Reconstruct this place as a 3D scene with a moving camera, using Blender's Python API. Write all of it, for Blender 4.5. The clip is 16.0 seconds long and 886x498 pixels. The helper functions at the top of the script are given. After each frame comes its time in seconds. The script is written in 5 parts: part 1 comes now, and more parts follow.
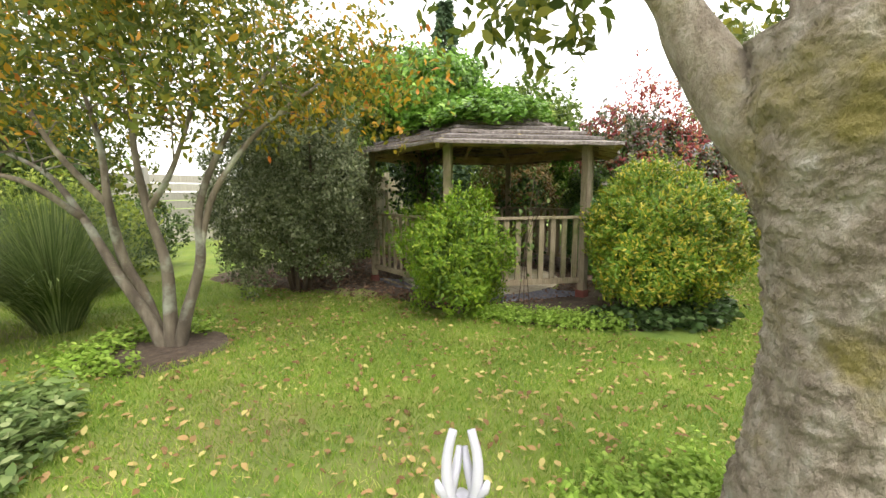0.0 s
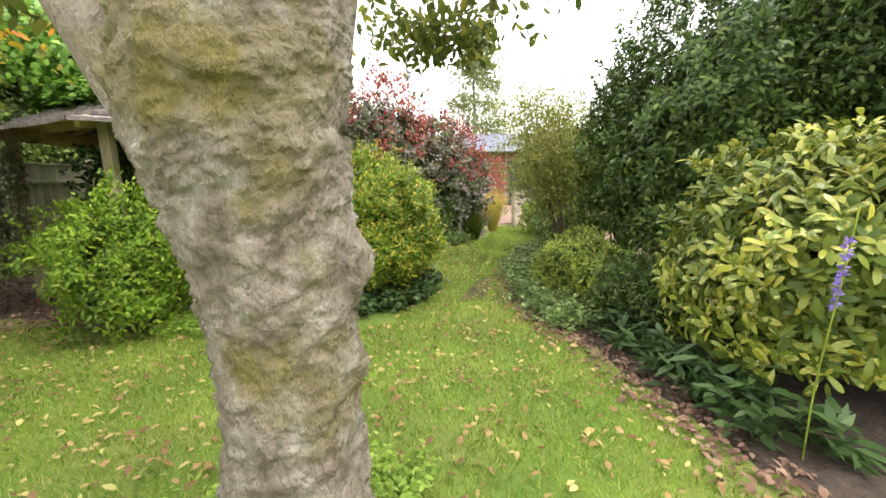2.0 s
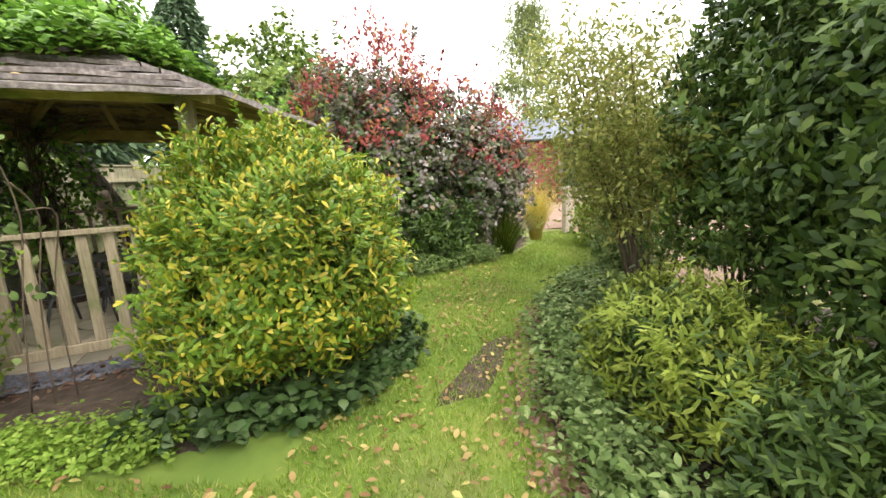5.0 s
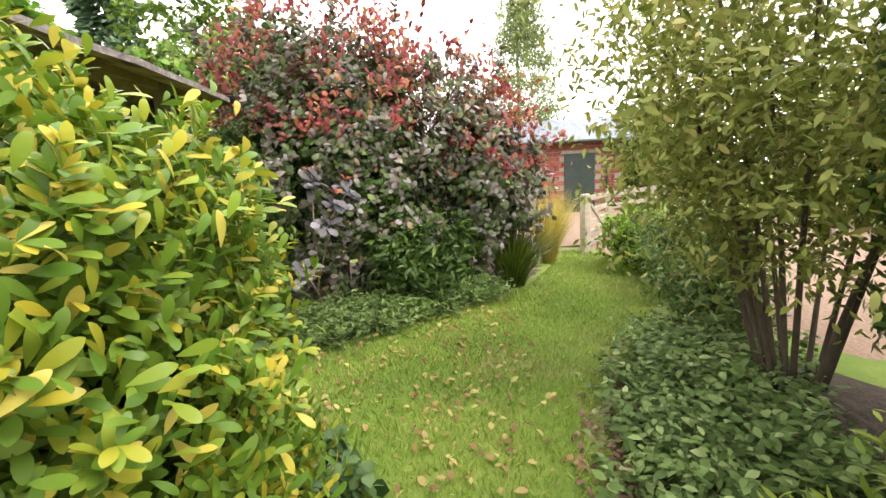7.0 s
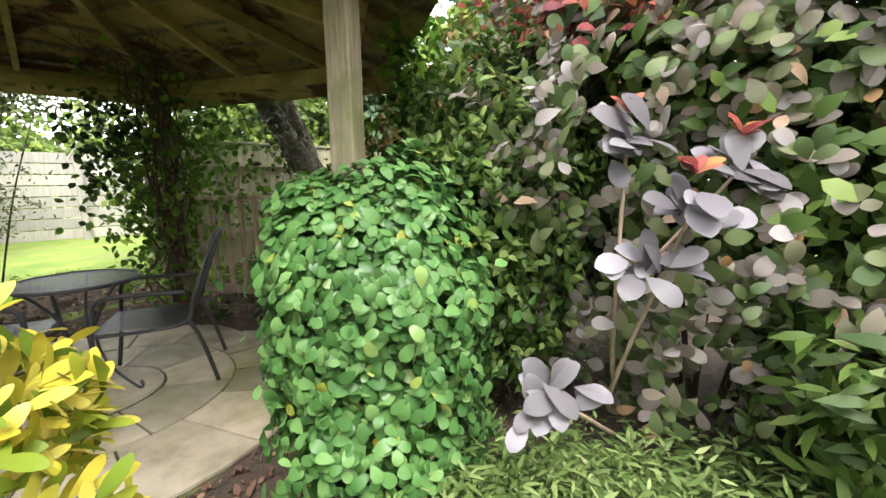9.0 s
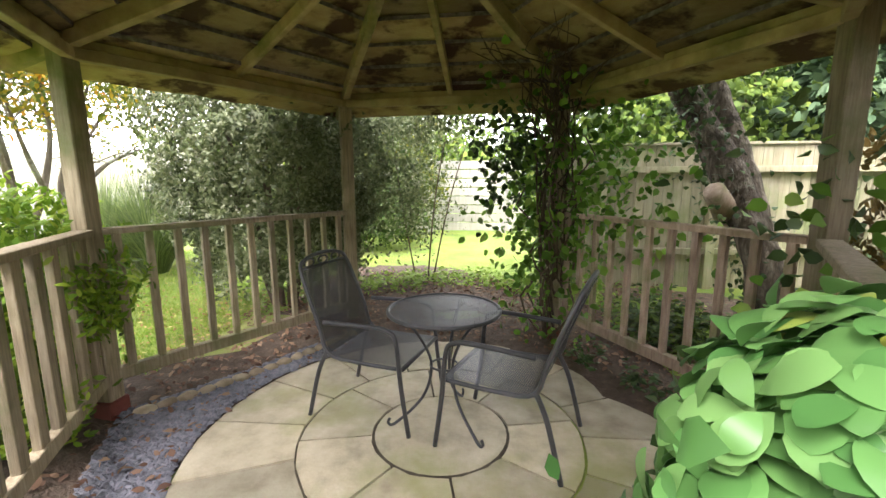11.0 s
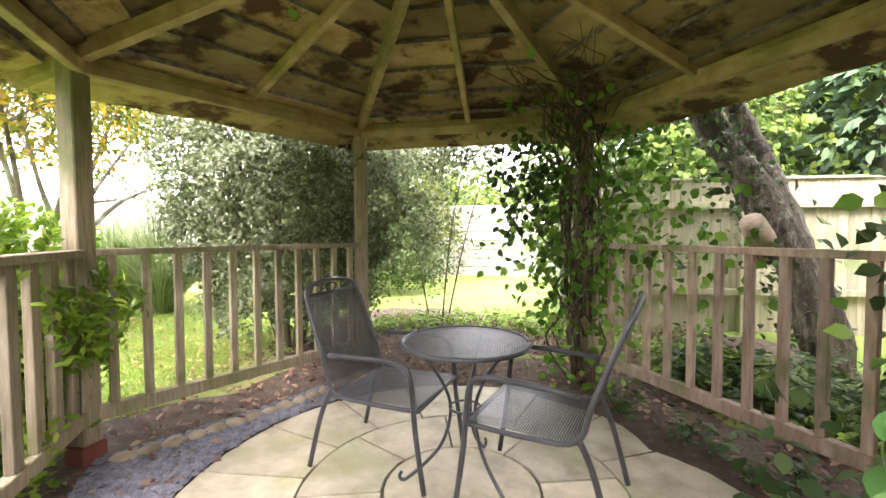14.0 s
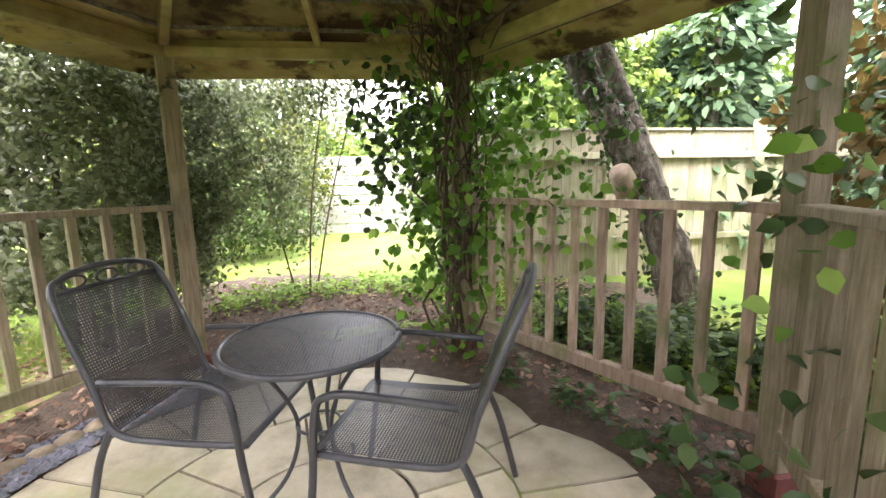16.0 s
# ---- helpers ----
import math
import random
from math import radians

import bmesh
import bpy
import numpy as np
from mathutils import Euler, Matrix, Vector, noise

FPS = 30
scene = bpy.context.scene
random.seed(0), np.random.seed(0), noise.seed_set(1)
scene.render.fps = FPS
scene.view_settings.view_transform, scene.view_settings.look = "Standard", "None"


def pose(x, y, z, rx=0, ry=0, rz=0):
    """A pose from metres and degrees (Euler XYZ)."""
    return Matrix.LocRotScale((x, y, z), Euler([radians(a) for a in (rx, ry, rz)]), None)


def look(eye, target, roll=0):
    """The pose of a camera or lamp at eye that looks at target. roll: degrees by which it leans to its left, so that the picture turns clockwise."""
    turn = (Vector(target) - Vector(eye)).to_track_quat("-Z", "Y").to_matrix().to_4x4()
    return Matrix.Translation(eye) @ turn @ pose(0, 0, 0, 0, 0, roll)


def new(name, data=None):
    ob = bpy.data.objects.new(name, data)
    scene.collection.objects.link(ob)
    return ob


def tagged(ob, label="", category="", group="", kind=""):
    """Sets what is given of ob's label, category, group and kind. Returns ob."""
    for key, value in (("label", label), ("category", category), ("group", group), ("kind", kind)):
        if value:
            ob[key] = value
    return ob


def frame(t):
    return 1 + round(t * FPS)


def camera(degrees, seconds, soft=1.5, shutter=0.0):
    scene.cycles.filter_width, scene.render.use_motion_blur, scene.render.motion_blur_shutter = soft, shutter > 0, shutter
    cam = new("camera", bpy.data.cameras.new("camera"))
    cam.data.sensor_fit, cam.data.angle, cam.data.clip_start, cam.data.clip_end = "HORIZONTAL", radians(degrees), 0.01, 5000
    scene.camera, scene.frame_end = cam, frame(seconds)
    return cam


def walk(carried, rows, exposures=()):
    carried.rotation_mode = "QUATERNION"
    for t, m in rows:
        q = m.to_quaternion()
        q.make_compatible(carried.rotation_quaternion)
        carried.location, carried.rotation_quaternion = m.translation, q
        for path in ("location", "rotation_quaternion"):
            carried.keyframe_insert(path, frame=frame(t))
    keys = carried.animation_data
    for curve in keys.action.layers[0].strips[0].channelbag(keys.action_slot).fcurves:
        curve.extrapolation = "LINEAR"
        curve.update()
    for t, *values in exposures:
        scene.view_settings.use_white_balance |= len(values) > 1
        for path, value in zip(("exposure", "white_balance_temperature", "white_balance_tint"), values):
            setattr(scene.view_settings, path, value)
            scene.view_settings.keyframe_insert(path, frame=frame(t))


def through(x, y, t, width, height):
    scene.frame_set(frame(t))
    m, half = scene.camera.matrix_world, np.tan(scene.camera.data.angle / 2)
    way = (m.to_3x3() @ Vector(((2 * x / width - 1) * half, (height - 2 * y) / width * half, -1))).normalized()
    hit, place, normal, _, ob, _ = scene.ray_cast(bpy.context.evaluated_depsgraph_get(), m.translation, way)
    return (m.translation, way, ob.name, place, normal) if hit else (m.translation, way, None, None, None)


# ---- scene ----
cam = camera(94.0, 16.0)
PATH = [
    (0, (-6.386, -1.661, 1.405), (-4.531, -0.969, 1.125), -0.3),
    (0.5, (-6.392, -1.811, 1.37), (-4.514, -1.191, 1.071), -0.7),
    (1, (-6.285, -2.070, 1.370), (-4.359, -1.636, 1.050), -1.0),
    (1.5, (-6.136, -2.390, 1.381), (-4.168, -2.287, 1.041), -1.3),
    (2, (-6.000, -2.660, 1.400), (-4.042, -2.862, 1.046), -1.4),
    (2.5, (-5.770, -2.970, 1.485), (-3.835, -3.308, 1.110), -1.9),
    (3, (-5.490, -3.230, 1.510), (-3.552, -3.540, 1.125), -2.0),
    (3.5, (-5.120, -3.370, 1.500), (-3.166, -3.558, 1.115), -2.1),
    (4, (-4.730, -3.440, 1.500), (-2.768, -3.488, 1.115), -1.8),
    (4.2, (-4.560, -3.450, 1.470), (-2.599, -3.447, 1.078), -1.6),
    (6.3, (-2.860, -3.400, 1.280), (-0.895, -3.290, 0.926), -3.2),
    (6.5, (-2.670, -3.410, 1.260), (-0.701, -3.327, 0.920), -3.1),
    (7, (-2.100, -3.430, 1.250), (-0.126, -3.409, 0.927), -3.0),
    (7.5, (-1.550, -3.450, 1.220), (0.422, -3.360, 0.900), -2.9),
    (8, (-1.020, -3.400, 1.210), (0.915, -3.006, 0.890), -2.6),
    (8.5, (-0.450, -3.200, 1.190), (1.285, -2.258, 0.870), -1.8),
    (9, (0.060, -2.880, 1.180), (1.414, -1.444, 0.857), -0.7),
    (9.5, (0.316, -2.519, 1.227), (1.124, -0.736, 0.819), -0.3),
    (10, (0.377, -2.23, 1.292), (0.696, -0.318, 0.802), -0.4),
    (10.2, (0.396, -2.14, 1.3), (0.54, -0.21, 0.83), -0.3),
    (12.3, (0.338, -1.742, 1.33), (-0.047, 0.221, 1.315), 0.6),
    (12.5, (0.339, -1.727, 1.309), (-0.043, 0.236, 1.328), 0.5),
    (13, (0.33, -1.704, 1.259), (-0.032, 0.263, 1.297), 0.3),
    (13.5, (0.309, -1.697, 1.198), (-0.023, 0.275, 1.205), 0.0),
    (14, (0.306, -1.704, 1.156), (-0.005, 0.27, 1.079), -0.2),
    (14.5, (0.318, -1.767, 1.129), (0.03, 0.204, 0.95), -0.5),
    (15, (0.329, -1.767, 1.153), (0.113, 0.204, 0.89), -0.7),
    (15.5, (0.367, -1.533, 1.143), (0.345, 0.444, 0.843), -1.0),
    (16, (0.392, -1.21, 1.167), (0.638, 0.751, 0.859), -1.2),
]
EXPOSURES = [(0.0, 1.2, 6350, 11), (2.0, 1.35, 6250, 13), (4.0, 1.45, 6250, 12), (7.8, 1.5, 6350, 11), (8.5, 1.9, 6200, 11), (9.0, 2.15, 6050, 13), (10.2, 2.25, 6000, 13), (12.3, 3.45, 6100, 22), (16.0, 3.4, 5950, 20)]
walk(cam, [(t, look(eye, target, roll)) for t, eye, target, roll in PATH], EXPOSURES)

# ---- world and light ----
world = bpy.data.worlds.new("overcast_sky")
scene.world = world
world.use_nodes = True
wn, wl = world.node_tree.nodes, world.node_tree.links
wbg = wn["Background"]
sky = wn.new("ShaderNodeTexSky")
sky.sky_type = "NISHITA"
sky.sun_disc = False
sky.sun_elevation, sky.sun_rotation = radians(48), radians(200)
sky.air_density, sky.dust_density = 1.0, 6.0
cloud = wn.new("ShaderNodeMixRGB")
cloud.inputs["Fac"].default_value = 0.82
cloud.inputs["Color2"].default_value = (15.6, 15.2, 14.3, 1)
wl.new(sky.outputs["Color"], cloud.inputs["Color1"])
wl.new(cloud.outputs["Color"], wbg.inputs["Color"])
wbg.inputs["Strength"].default_value = 0.1
sun_data = bpy.data.lights.new("sun", "SUN")
sun_data.energy, sun_data.angle, sun_data.color = 1.2, radians(25), (1.0, 0.95, 0.86)
sun = new("sun", sun_data)
sun.matrix_world = look((0, 0, 20), (7.0, 11.0, 0))

# ---- materials ----


def material(name, rough=0.6, metal=0.0):
    m = bpy.data.materials.new(name)
    m.use_nodes = True
    b = m.node_tree.nodes["Principled BSDF"]
    b.inputs["Roughness"].default_value, b.inputs["Metallic"].default_value = rough, metal
    return m, m.node_tree.nodes, m.node_tree.links, b


def ramp(nodes, stops):
    r = nodes.new("ShaderNodeValToRGB")
    while len(r.color_ramp.elements) < len(stops):
        r.color_ramp.elements.new(0.5)
    for e, (at, c) in zip(r.color_ramp.elements, stops):
        e.position, e.color = at, (*c, 1)
    return r


def noise_node(nodes, links, scale, detail=4.0, stretch=None, source="Object", rough=0.6):
    co = nodes.new("ShaderNodeTexCoord")
    n = nodes.new("ShaderNodeTexNoise")
    n.inputs["Scale"].default_value, n.inputs["Detail"].default_value = scale, detail
    n.inputs["Roughness"].default_value = rough
    if stretch:
        mp = nodes.new("ShaderNodeMapping")
        mp.inputs["Scale"].default_value = stretch
        links.new(co.outputs[source], mp.inputs["Vector"])
        links.new(mp.outputs["Vector"], n.inputs["Vector"])
    else:
        links.new(co.outputs[source], n.inputs["Vector"])
    return n


def leaf_material(name, stops, rough=0.5, through=0.35, spec=0.22, blotch=None):
    """Leaves: each leaf takes its own tone from the stops; light also passes through."""
    m, n, l, b = material(name, rough)
    g = n.new("ShaderNodeNewGeometry")
    r = ramp(n, stops)
    l.new(g.outputs["Random Per Island"], r.inputs["Fac"])
    colour = r.outputs["Color"]
    if blotch:
        nz = noise_node(n, l, blotch[0], 2.0)
        rr = ramp(n, [(blotch[1], (0, 0, 0)), (blotch[1] + 0.08, (1, 1, 1))])
        l.new(nz.outputs["Fac"], rr.inputs["Fac"])
        mx = n.new("ShaderNodeMixRGB")
        mx.inputs["Color2"].default_value = (*blotch[2], 1)
        l.new(rr.outputs["Color"], mx.inputs["Fac"])
        l.new(colour, mx.inputs["Color1"])
        colour = mx.outputs["Color"]
    tone = noise_node(n, l, 1.7, 3.0)
    tr = ramp(n, [(0.3, (0.72, 0.72, 0.72)), (0.7, (1.2, 1.2, 1.15))])
    l.new(tone.outputs["Fac"], tr.inputs["Fac"])
    mul = n.new("ShaderNodeMixRGB")
    mul.blend_type = "MULTIPLY"
    mul.inputs["Fac"].default_value = 1.0
    l.new(colour, mul.inputs["Color1"])
    l.new(tr.outputs["Color"], mul.inputs["Color2"])
    colour = mul.outputs["Color"]
    l.new(colour, b.inputs["Base Color"])
    b.inputs["Specular IOR Level"].default_value = spec
    t = n.new("ShaderNodeBsdfTranslucent")
    l.new(colour, t.inputs["Color"])
    mix = n.new("ShaderNodeMixShader")
    mix.inputs["Fac"].default_value = through
    l.new(b.outputs["BSDF"], mix.inputs[1])
    l.new(t.outputs["BSDF"], mix.inputs[2])
    l.new(mix.outputs["Shader"], n["Material Output"].inputs["Surface"])
    return m


def surface(name, stops, scale=6.0, rough=0.75, stretch=None, bump=0.3, fine=60.0, metal=0.0, second=None, dist=0.01, vary=(0.8, 1.15)):
    """A grained surface: coarse tones from the stops, fine relief, a second stain over it."""
    m, n, l, b = material(name, rough, metal)
    nz = noise_node(n, l, scale, 6.0, stretch)
    r = ramp(n, stops)
    l.new(nz.outputs["Fac"], r.inputs["Fac"])
    colour = r.outputs["Color"]
    if second:
        n2 = noise_node(n, l, second[0], 5.0)
        r2 = ramp(n, [(second[1], (0, 0, 0)), (second[2], (1, 1, 1))])
        l.new(n2.outputs["Fac"], r2.inputs["Fac"])
        mx = n.new("ShaderNodeMixRGB")
        mx.inputs["Color2"].default_value = (*second[3], 1)
        l.new(r2.outputs["Color"], mx.inputs["Fac"])
        l.new(colour, mx.inputs["Color1"])
        colour = mx.outputs["Color"]
    oi = n.new("ShaderNodeObjectInfo")
    vr = ramp(n, [(0.0, (vary[0],) * 3), (1.0, (vary[1], vary[1] * 0.985, vary[1] * 0.96))])
    l.new(oi.outputs["Random"], vr.inputs["Fac"])
    mul = n.new("ShaderNodeMixRGB")
    mul.blend_type = "MULTIPLY"
    mul.inputs["Fac"].default_value = 1.0
    l.new(colour, mul.inputs["Color1"])
    l.new(vr.outputs["Color"], mul.inputs["Color2"])
    l.new(mul.outputs["Color"], b.inputs["Base Color"])
    if bump:
        nf = noise_node(n, l, fine, 5.0, stretch)
        bp = n.new("ShaderNodeBump")
        bp.inputs["Strength"].default_value, bp.inputs["Distance"].default_value = bump, dist
        l.new(nf.outputs["Fac"], bp.inputs["Height"])
        l.new(bp.outputs["Normal"], b.inputs["Normal"])
    return m


M_LAWN = surface("lawn_turf", [(0.3, (0.12, 0.2, 0.025)), (0.5, (0.18, 0.26, 0.035)), (0.7, (0.27, 0.31, 0.06))], 1.6, 0.9, None, 0.8, 180.0,
                 second=(0.5, 0.52, 0.7, (0.22, 0.2, 0.08)), dist=0.02)
M_BLADE = leaf_material("grass_blades", [(0.0, (0.14, 0.25, 0.03)), (0.5, (0.24, 0.36, 0.05)), (0.8, (0.34, 0.42, 0.08)), (1.0, (0.5, 0.46, 0.18))], 0.6, 0.4, 0.1)
M_SOIL = surface("soil", [(0.3, (0.06, 0.042, 0.03)), (0.6, (0.12, 0.085, 0.06)), (0.8, (0.24, 0.17, 0.115))], 14.0, 0.95, None, 1.0, 60.0, dist=0.03)
M_GRAVEL = surface("drive_gravel", [(0.3, (0.2, 0.125, 0.085)), (0.6, (0.33, 0.22, 0.16))], 40.0, 0.95, None, 0.8, 120.0)
M_CHIP = surface("slate_chippings", [(0.3, (0.1, 0.1, 0.125)), (0.6, (0.23, 0.23, 0.27)), (0.8, (0.33, 0.3, 0.31))], 30.0, 0.85)
M_TIMBER = surface("weathered_timber", [(0.25, (0.2, 0.155, 0.1)), (0.5, (0.33, 0.27, 0.18)), (0.75, (0.45, 0.385, 0.27))], 5.0, 0.8, (14, 14, 1.2), 0.5, 25.0,
                   second=(2.5, 0.5, 0.7, (0.16, 0.17, 0.06)))
M_RAIL = surface("pink_grey_rail", [(0.25, (0.22, 0.15, 0.11)), (0.5, (0.36, 0.265, 0.2)), (0.75, (0.47, 0.37, 0.29))], 5.0, 0.8, (8, 8, 1.2), 0.5, 25.0,
                 second=(3.0, 0.52, 0.72, (0.15, 0.17, 0.06)))
M_RAFTER = surface("rafter_timber", [(0.25, (0.26, 0.19, 0.085)), (0.5, (0.4, 0.31, 0.15)), (0.75, (0.5, 0.41, 0.22))], 4.0, 0.8, (2, 2, 2), 0.4, 40.0,
                   second=(2.2, 0.5, 0.68, (0.17, 0.18, 0.05)))
M_BOARD = surface("soffit_boards", [(0.25, (0.1, 0.052, 0.024)), (0.42, (0.36, 0.265, 0.11)), (0.7, (0.5, 0.41, 0.2))], 3.0, 0.85, (1.5, 1.5, 8), 0.5, 40.0,
                  second=(3.2, 0.49, 0.58, (0.075, 0.036, 0.018)), vary=(0.5, 1.25))
M_SHAKE = surface("roof_shake", [(0.3, (0.085, 0.072, 0.066)), (0.5, (0.19, 0.165, 0.155)), (0.7, (0.32, 0.285, 0.27))], 9.0, 0.9, (3, 3, 3), 0.7, 50.0)
M_SLAB = surface("sandstone_slab", [(0.32, (0.33, 0.285, 0.2)), (0.5, (0.5, 0.44, 0.32)), (0.68, (0.6, 0.54, 0.42))], 4.5, 0.7, None, 0.35, 45.0,
                 second=(1.7, 0.5, 0.68, (0.36, 0.35, 0.17)), vary=(0.72, 1.12))
M_JOINT = surface("slab_joint", [(0.3, (0.05, 0.042, 0.03)), (0.7, (0.12, 0.1, 0.07))], 20.0, 0.95)
M_STEEL = surface("dark_grey_steel", [(0.3, (0.05, 0.051, 0.058)), (0.7, (0.09, 0.09, 0.1))], 8.0, 0.38, None, 0.15, 90.0, 0.35)
M_BARK = surface("grey_lichen_bark", [(0.33, (0.17, 0.135, 0.1)), (0.46, (0.28, 0.235, 0.18)), (0.56, (0.34, 0.295, 0.235)), (0.7, (0.45, 0.41, 0.35))], 8.0, 0.92, (1.7, 1.7, 0.9), 0.9, 30.0,
                 second=(2.8, 0.5, 0.63, (0.22, 0.185, 0.055)), dist=0.06)
M_BARK2 = surface("brown_bark", [(0.3, (0.07, 0.055, 0.04)), (0.55, (0.17, 0.14, 0.1)), (0.75, (0.3, 0.27, 0.21))], 8.0, 0.9, (1, 1, 0.3), 0.9, 40.0,
                  second=(4.0, 0.52, 0.68, (0.33, 0.34, 0.27)), dist=0.015)
M_IVYBARK = surface("dark_rough_bark", [(0.32, (0.04, 0.03, 0.022)), (0.5, (0.12, 0.095, 0.07)), (0.66, (0.27, 0.23, 0.185))], 11.0, 0.95, (1.6, 1.6, 0.5), 1.0, 30.0, dist=0.04)
M_TWIG = surface("dark_twig", [(0.3, (0.06, 0.042, 0.03)), (0.7, (0.15, 0.11, 0.075))], 9.0, 0.9)
M_FENCE = surface("fence_boards", [(0.3, (0.3, 0.27, 0.17)), (0.6, (0.44, 0.4, 0.28))], 4.0, 0.85, (6, 6, 0.6), 0.4, 30.0, second=(2.0, 0.5, 0.72, (0.27, 0.32, 0.14)))
M_PALE = surface("pale_fence", [(0.3, (0.34, 0.32, 0.28)), (0.7, (0.46, 0.44, 0.39))], 4.0, 0.8, (6, 6, 0.6), 0.3, 30.0)
M_GATE = surface("bleached_gate_wood", [(0.3, (0.26, 0.22, 0.17)), (0.7, (0.44, 0.39, 0.32))], 6.0, 0.85, (3, 3, 3), 0.4, 40.0)
M_BRICK = surface("red_brick", [(0.3, (0.2, 0.06, 0.045)), (0.6, (0.33, 0.11, 0.08)), (0.8, (0.42, 0.17, 0.12))], 7.0, 0.9)
M_MORTAR = surface("mortar", [(0.3, (0.3, 0.26, 0.22)), (0.7, (0.45, 0.4, 0.36))], 20.0, 0.95)
M_SLATE = surface("blue_slate", [(0.3, (0.08, 0.09, 0.12)), (0.7, (0.17, 0.19, 0.24))], 6.0, 0.5)
M_DOOR = surface("dark_green_door", [(0.3, (0.02, 0.035, 0.03)), (0.7, (0.04, 0.06, 0.05))], 5.0, 0.5)
M_STATUE = surface("silver_painted_metal", [(0.3, (0.36, 0.36, 0.42)), (0.7, (0.5, 0.5, 0.57))], 6.0, 0.5, None, 0.2, 60.0, 0.3)
M_POST_SHOE = surface("red_brown_paint", [(0.3, (0.12, 0.03, 0.022)), (0.7, (0.2, 0.06, 0.045))], 8.0, 0.7)
M_STONE = surface("edging_stone", [(0.3, (0.22, 0.17, 0.11)), (0.7, (0.42, 0.35, 0.25))], 9.0, 0.9)

L_EUON = leaf_material("golden_variegated_leaves", [(0.0, (0.1, 0.19, 0.022)), (0.5, (0.17, 0.27, 0.03)), (0.74, (0.27, 0.34, 0.035)), (0.9, (0.52, 0.43, 0.04)), (1.0, (0.62, 0.52, 0.12))], 0.32, 0.3)
L_GILT = leaf_material("gold_margined_leaves", [(0.0, (0.13, 0.22, 0.025)), (0.3, (0.3, 0.34, 0.035)), (0.6, (0.56, 0.47, 0.045)), (1.0, (0.68, 0.58, 0.12))], 0.35, 0.3)
# Darkened copy of the euonymus greens; shade inside bushes put into the leaf colour.
L_EUON_IN = leaf_material("shade_darkened_inner_leaves", [(0.0, (0.055, 0.11, 0.0158)), (1.0, (0.143, 0.22, 0.0252))], 0.4, 0.25)
L_GREEN = leaf_material("bright_green_leaves", [(0.0, (0.099, 0.198, 0.0144)), (0.5, (0.187, 0.308, 0.0252)), (0.9, (0.286, 0.396, 0.0396)), (1.0, (0.396, 0.462, 0.0648))], 0.42, 0.35)
L_CHOI = leaf_material("glossy_choisya_leaves", [(0.0, (0.06, 0.155, 0.04)), (0.5, (0.112, 0.238, 0.068)), (0.96, (0.18, 0.32, 0.105)), (1.0, (0.36, 0.38, 0.06))], 0.28, 0.28)
L_HOLLY = leaf_material("grey_green_leaves", [(0.0, (0.075, 0.1, 0.04)), (0.5, (0.16, 0.19, 0.085)), (0.85, (0.27, 0.3, 0.16)), (1.0, (0.42, 0.44, 0.3))], 0.4, 0.5, 0.35)
L_SMOKE = leaf_material("purple_smoke_leaves", [(0.0, (0.065, 0.105, 0.04)), (0.35, (0.14, 0.17, 0.07)), (0.55, (0.18, 0.16, 0.12)), (0.78, (0.25, 0.21, 0.2)), (0.93, (0.36, 0.33, 0.33)), (1.0, (0.38, 0.22, 0.09))], 0.42, 0.3)
L_PALE = leaf_material("pale_plum_leaves", [(0.0, (0.11, 0.1, 0.11)), (0.6, (0.19, 0.175, 0.19)), (1.0, (0.28, 0.26, 0.29))], 0.4, 0.2)
L_RED = leaf_material("red_smoke_tips", [(0.0, (0.2, 0.05, 0.06)), (0.5, (0.34, 0.075, 0.07)), (0.8, (0.4, 0.14, 0.09)), (1.0, (0.42, 0.24, 0.08))], 0.42, 0.35)
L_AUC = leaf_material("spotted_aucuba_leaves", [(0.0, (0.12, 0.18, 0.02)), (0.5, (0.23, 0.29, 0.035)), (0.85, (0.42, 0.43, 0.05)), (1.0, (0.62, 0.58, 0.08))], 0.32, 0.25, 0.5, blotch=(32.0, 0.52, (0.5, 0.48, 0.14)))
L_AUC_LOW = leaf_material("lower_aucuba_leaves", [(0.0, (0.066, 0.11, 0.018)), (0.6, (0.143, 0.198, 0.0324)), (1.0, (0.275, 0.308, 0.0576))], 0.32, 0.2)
# Dark shrubs' own green; as core of lighter plants it paints their inner shade.
L_DARK = leaf_material("dark_shrub_and_core_shade_leaves", [(0.0, (0.0275, 0.055, 0.013)), (0.5, (0.066, 0.116, 0.023)), (0.85, (0.121, 0.187, 0.0396)), (1.0, (0.209, 0.275, 0.0792))], 0.42, 0.3)
L_OLIVE = leaf_material("olive_shrub_leaves", [(0.0, (0.132, 0.165, 0.0324)), (0.5, (0.242, 0.264, 0.0612)), (0.9, (0.374, 0.374, 0.108)), (1.0, (0.462, 0.374, 0.13))], 0.5, 0.35)
L_FERN = leaf_material("yellow_green_sprays", [(0.0, (0.154, 0.22, 0.0288)), (0.5, (0.275, 0.341, 0.0504)), (1.0, (0.407, 0.462, 0.0936))], 0.5, 0.35)
L_IVY = leaf_material("dark_ivy_leaves", [(0.0, (0.033, 0.066, 0.018)), (0.6, (0.066, 0.116, 0.036)), (1.0, (0.121, 0.176, 0.0648))], 0.35, 0.2)
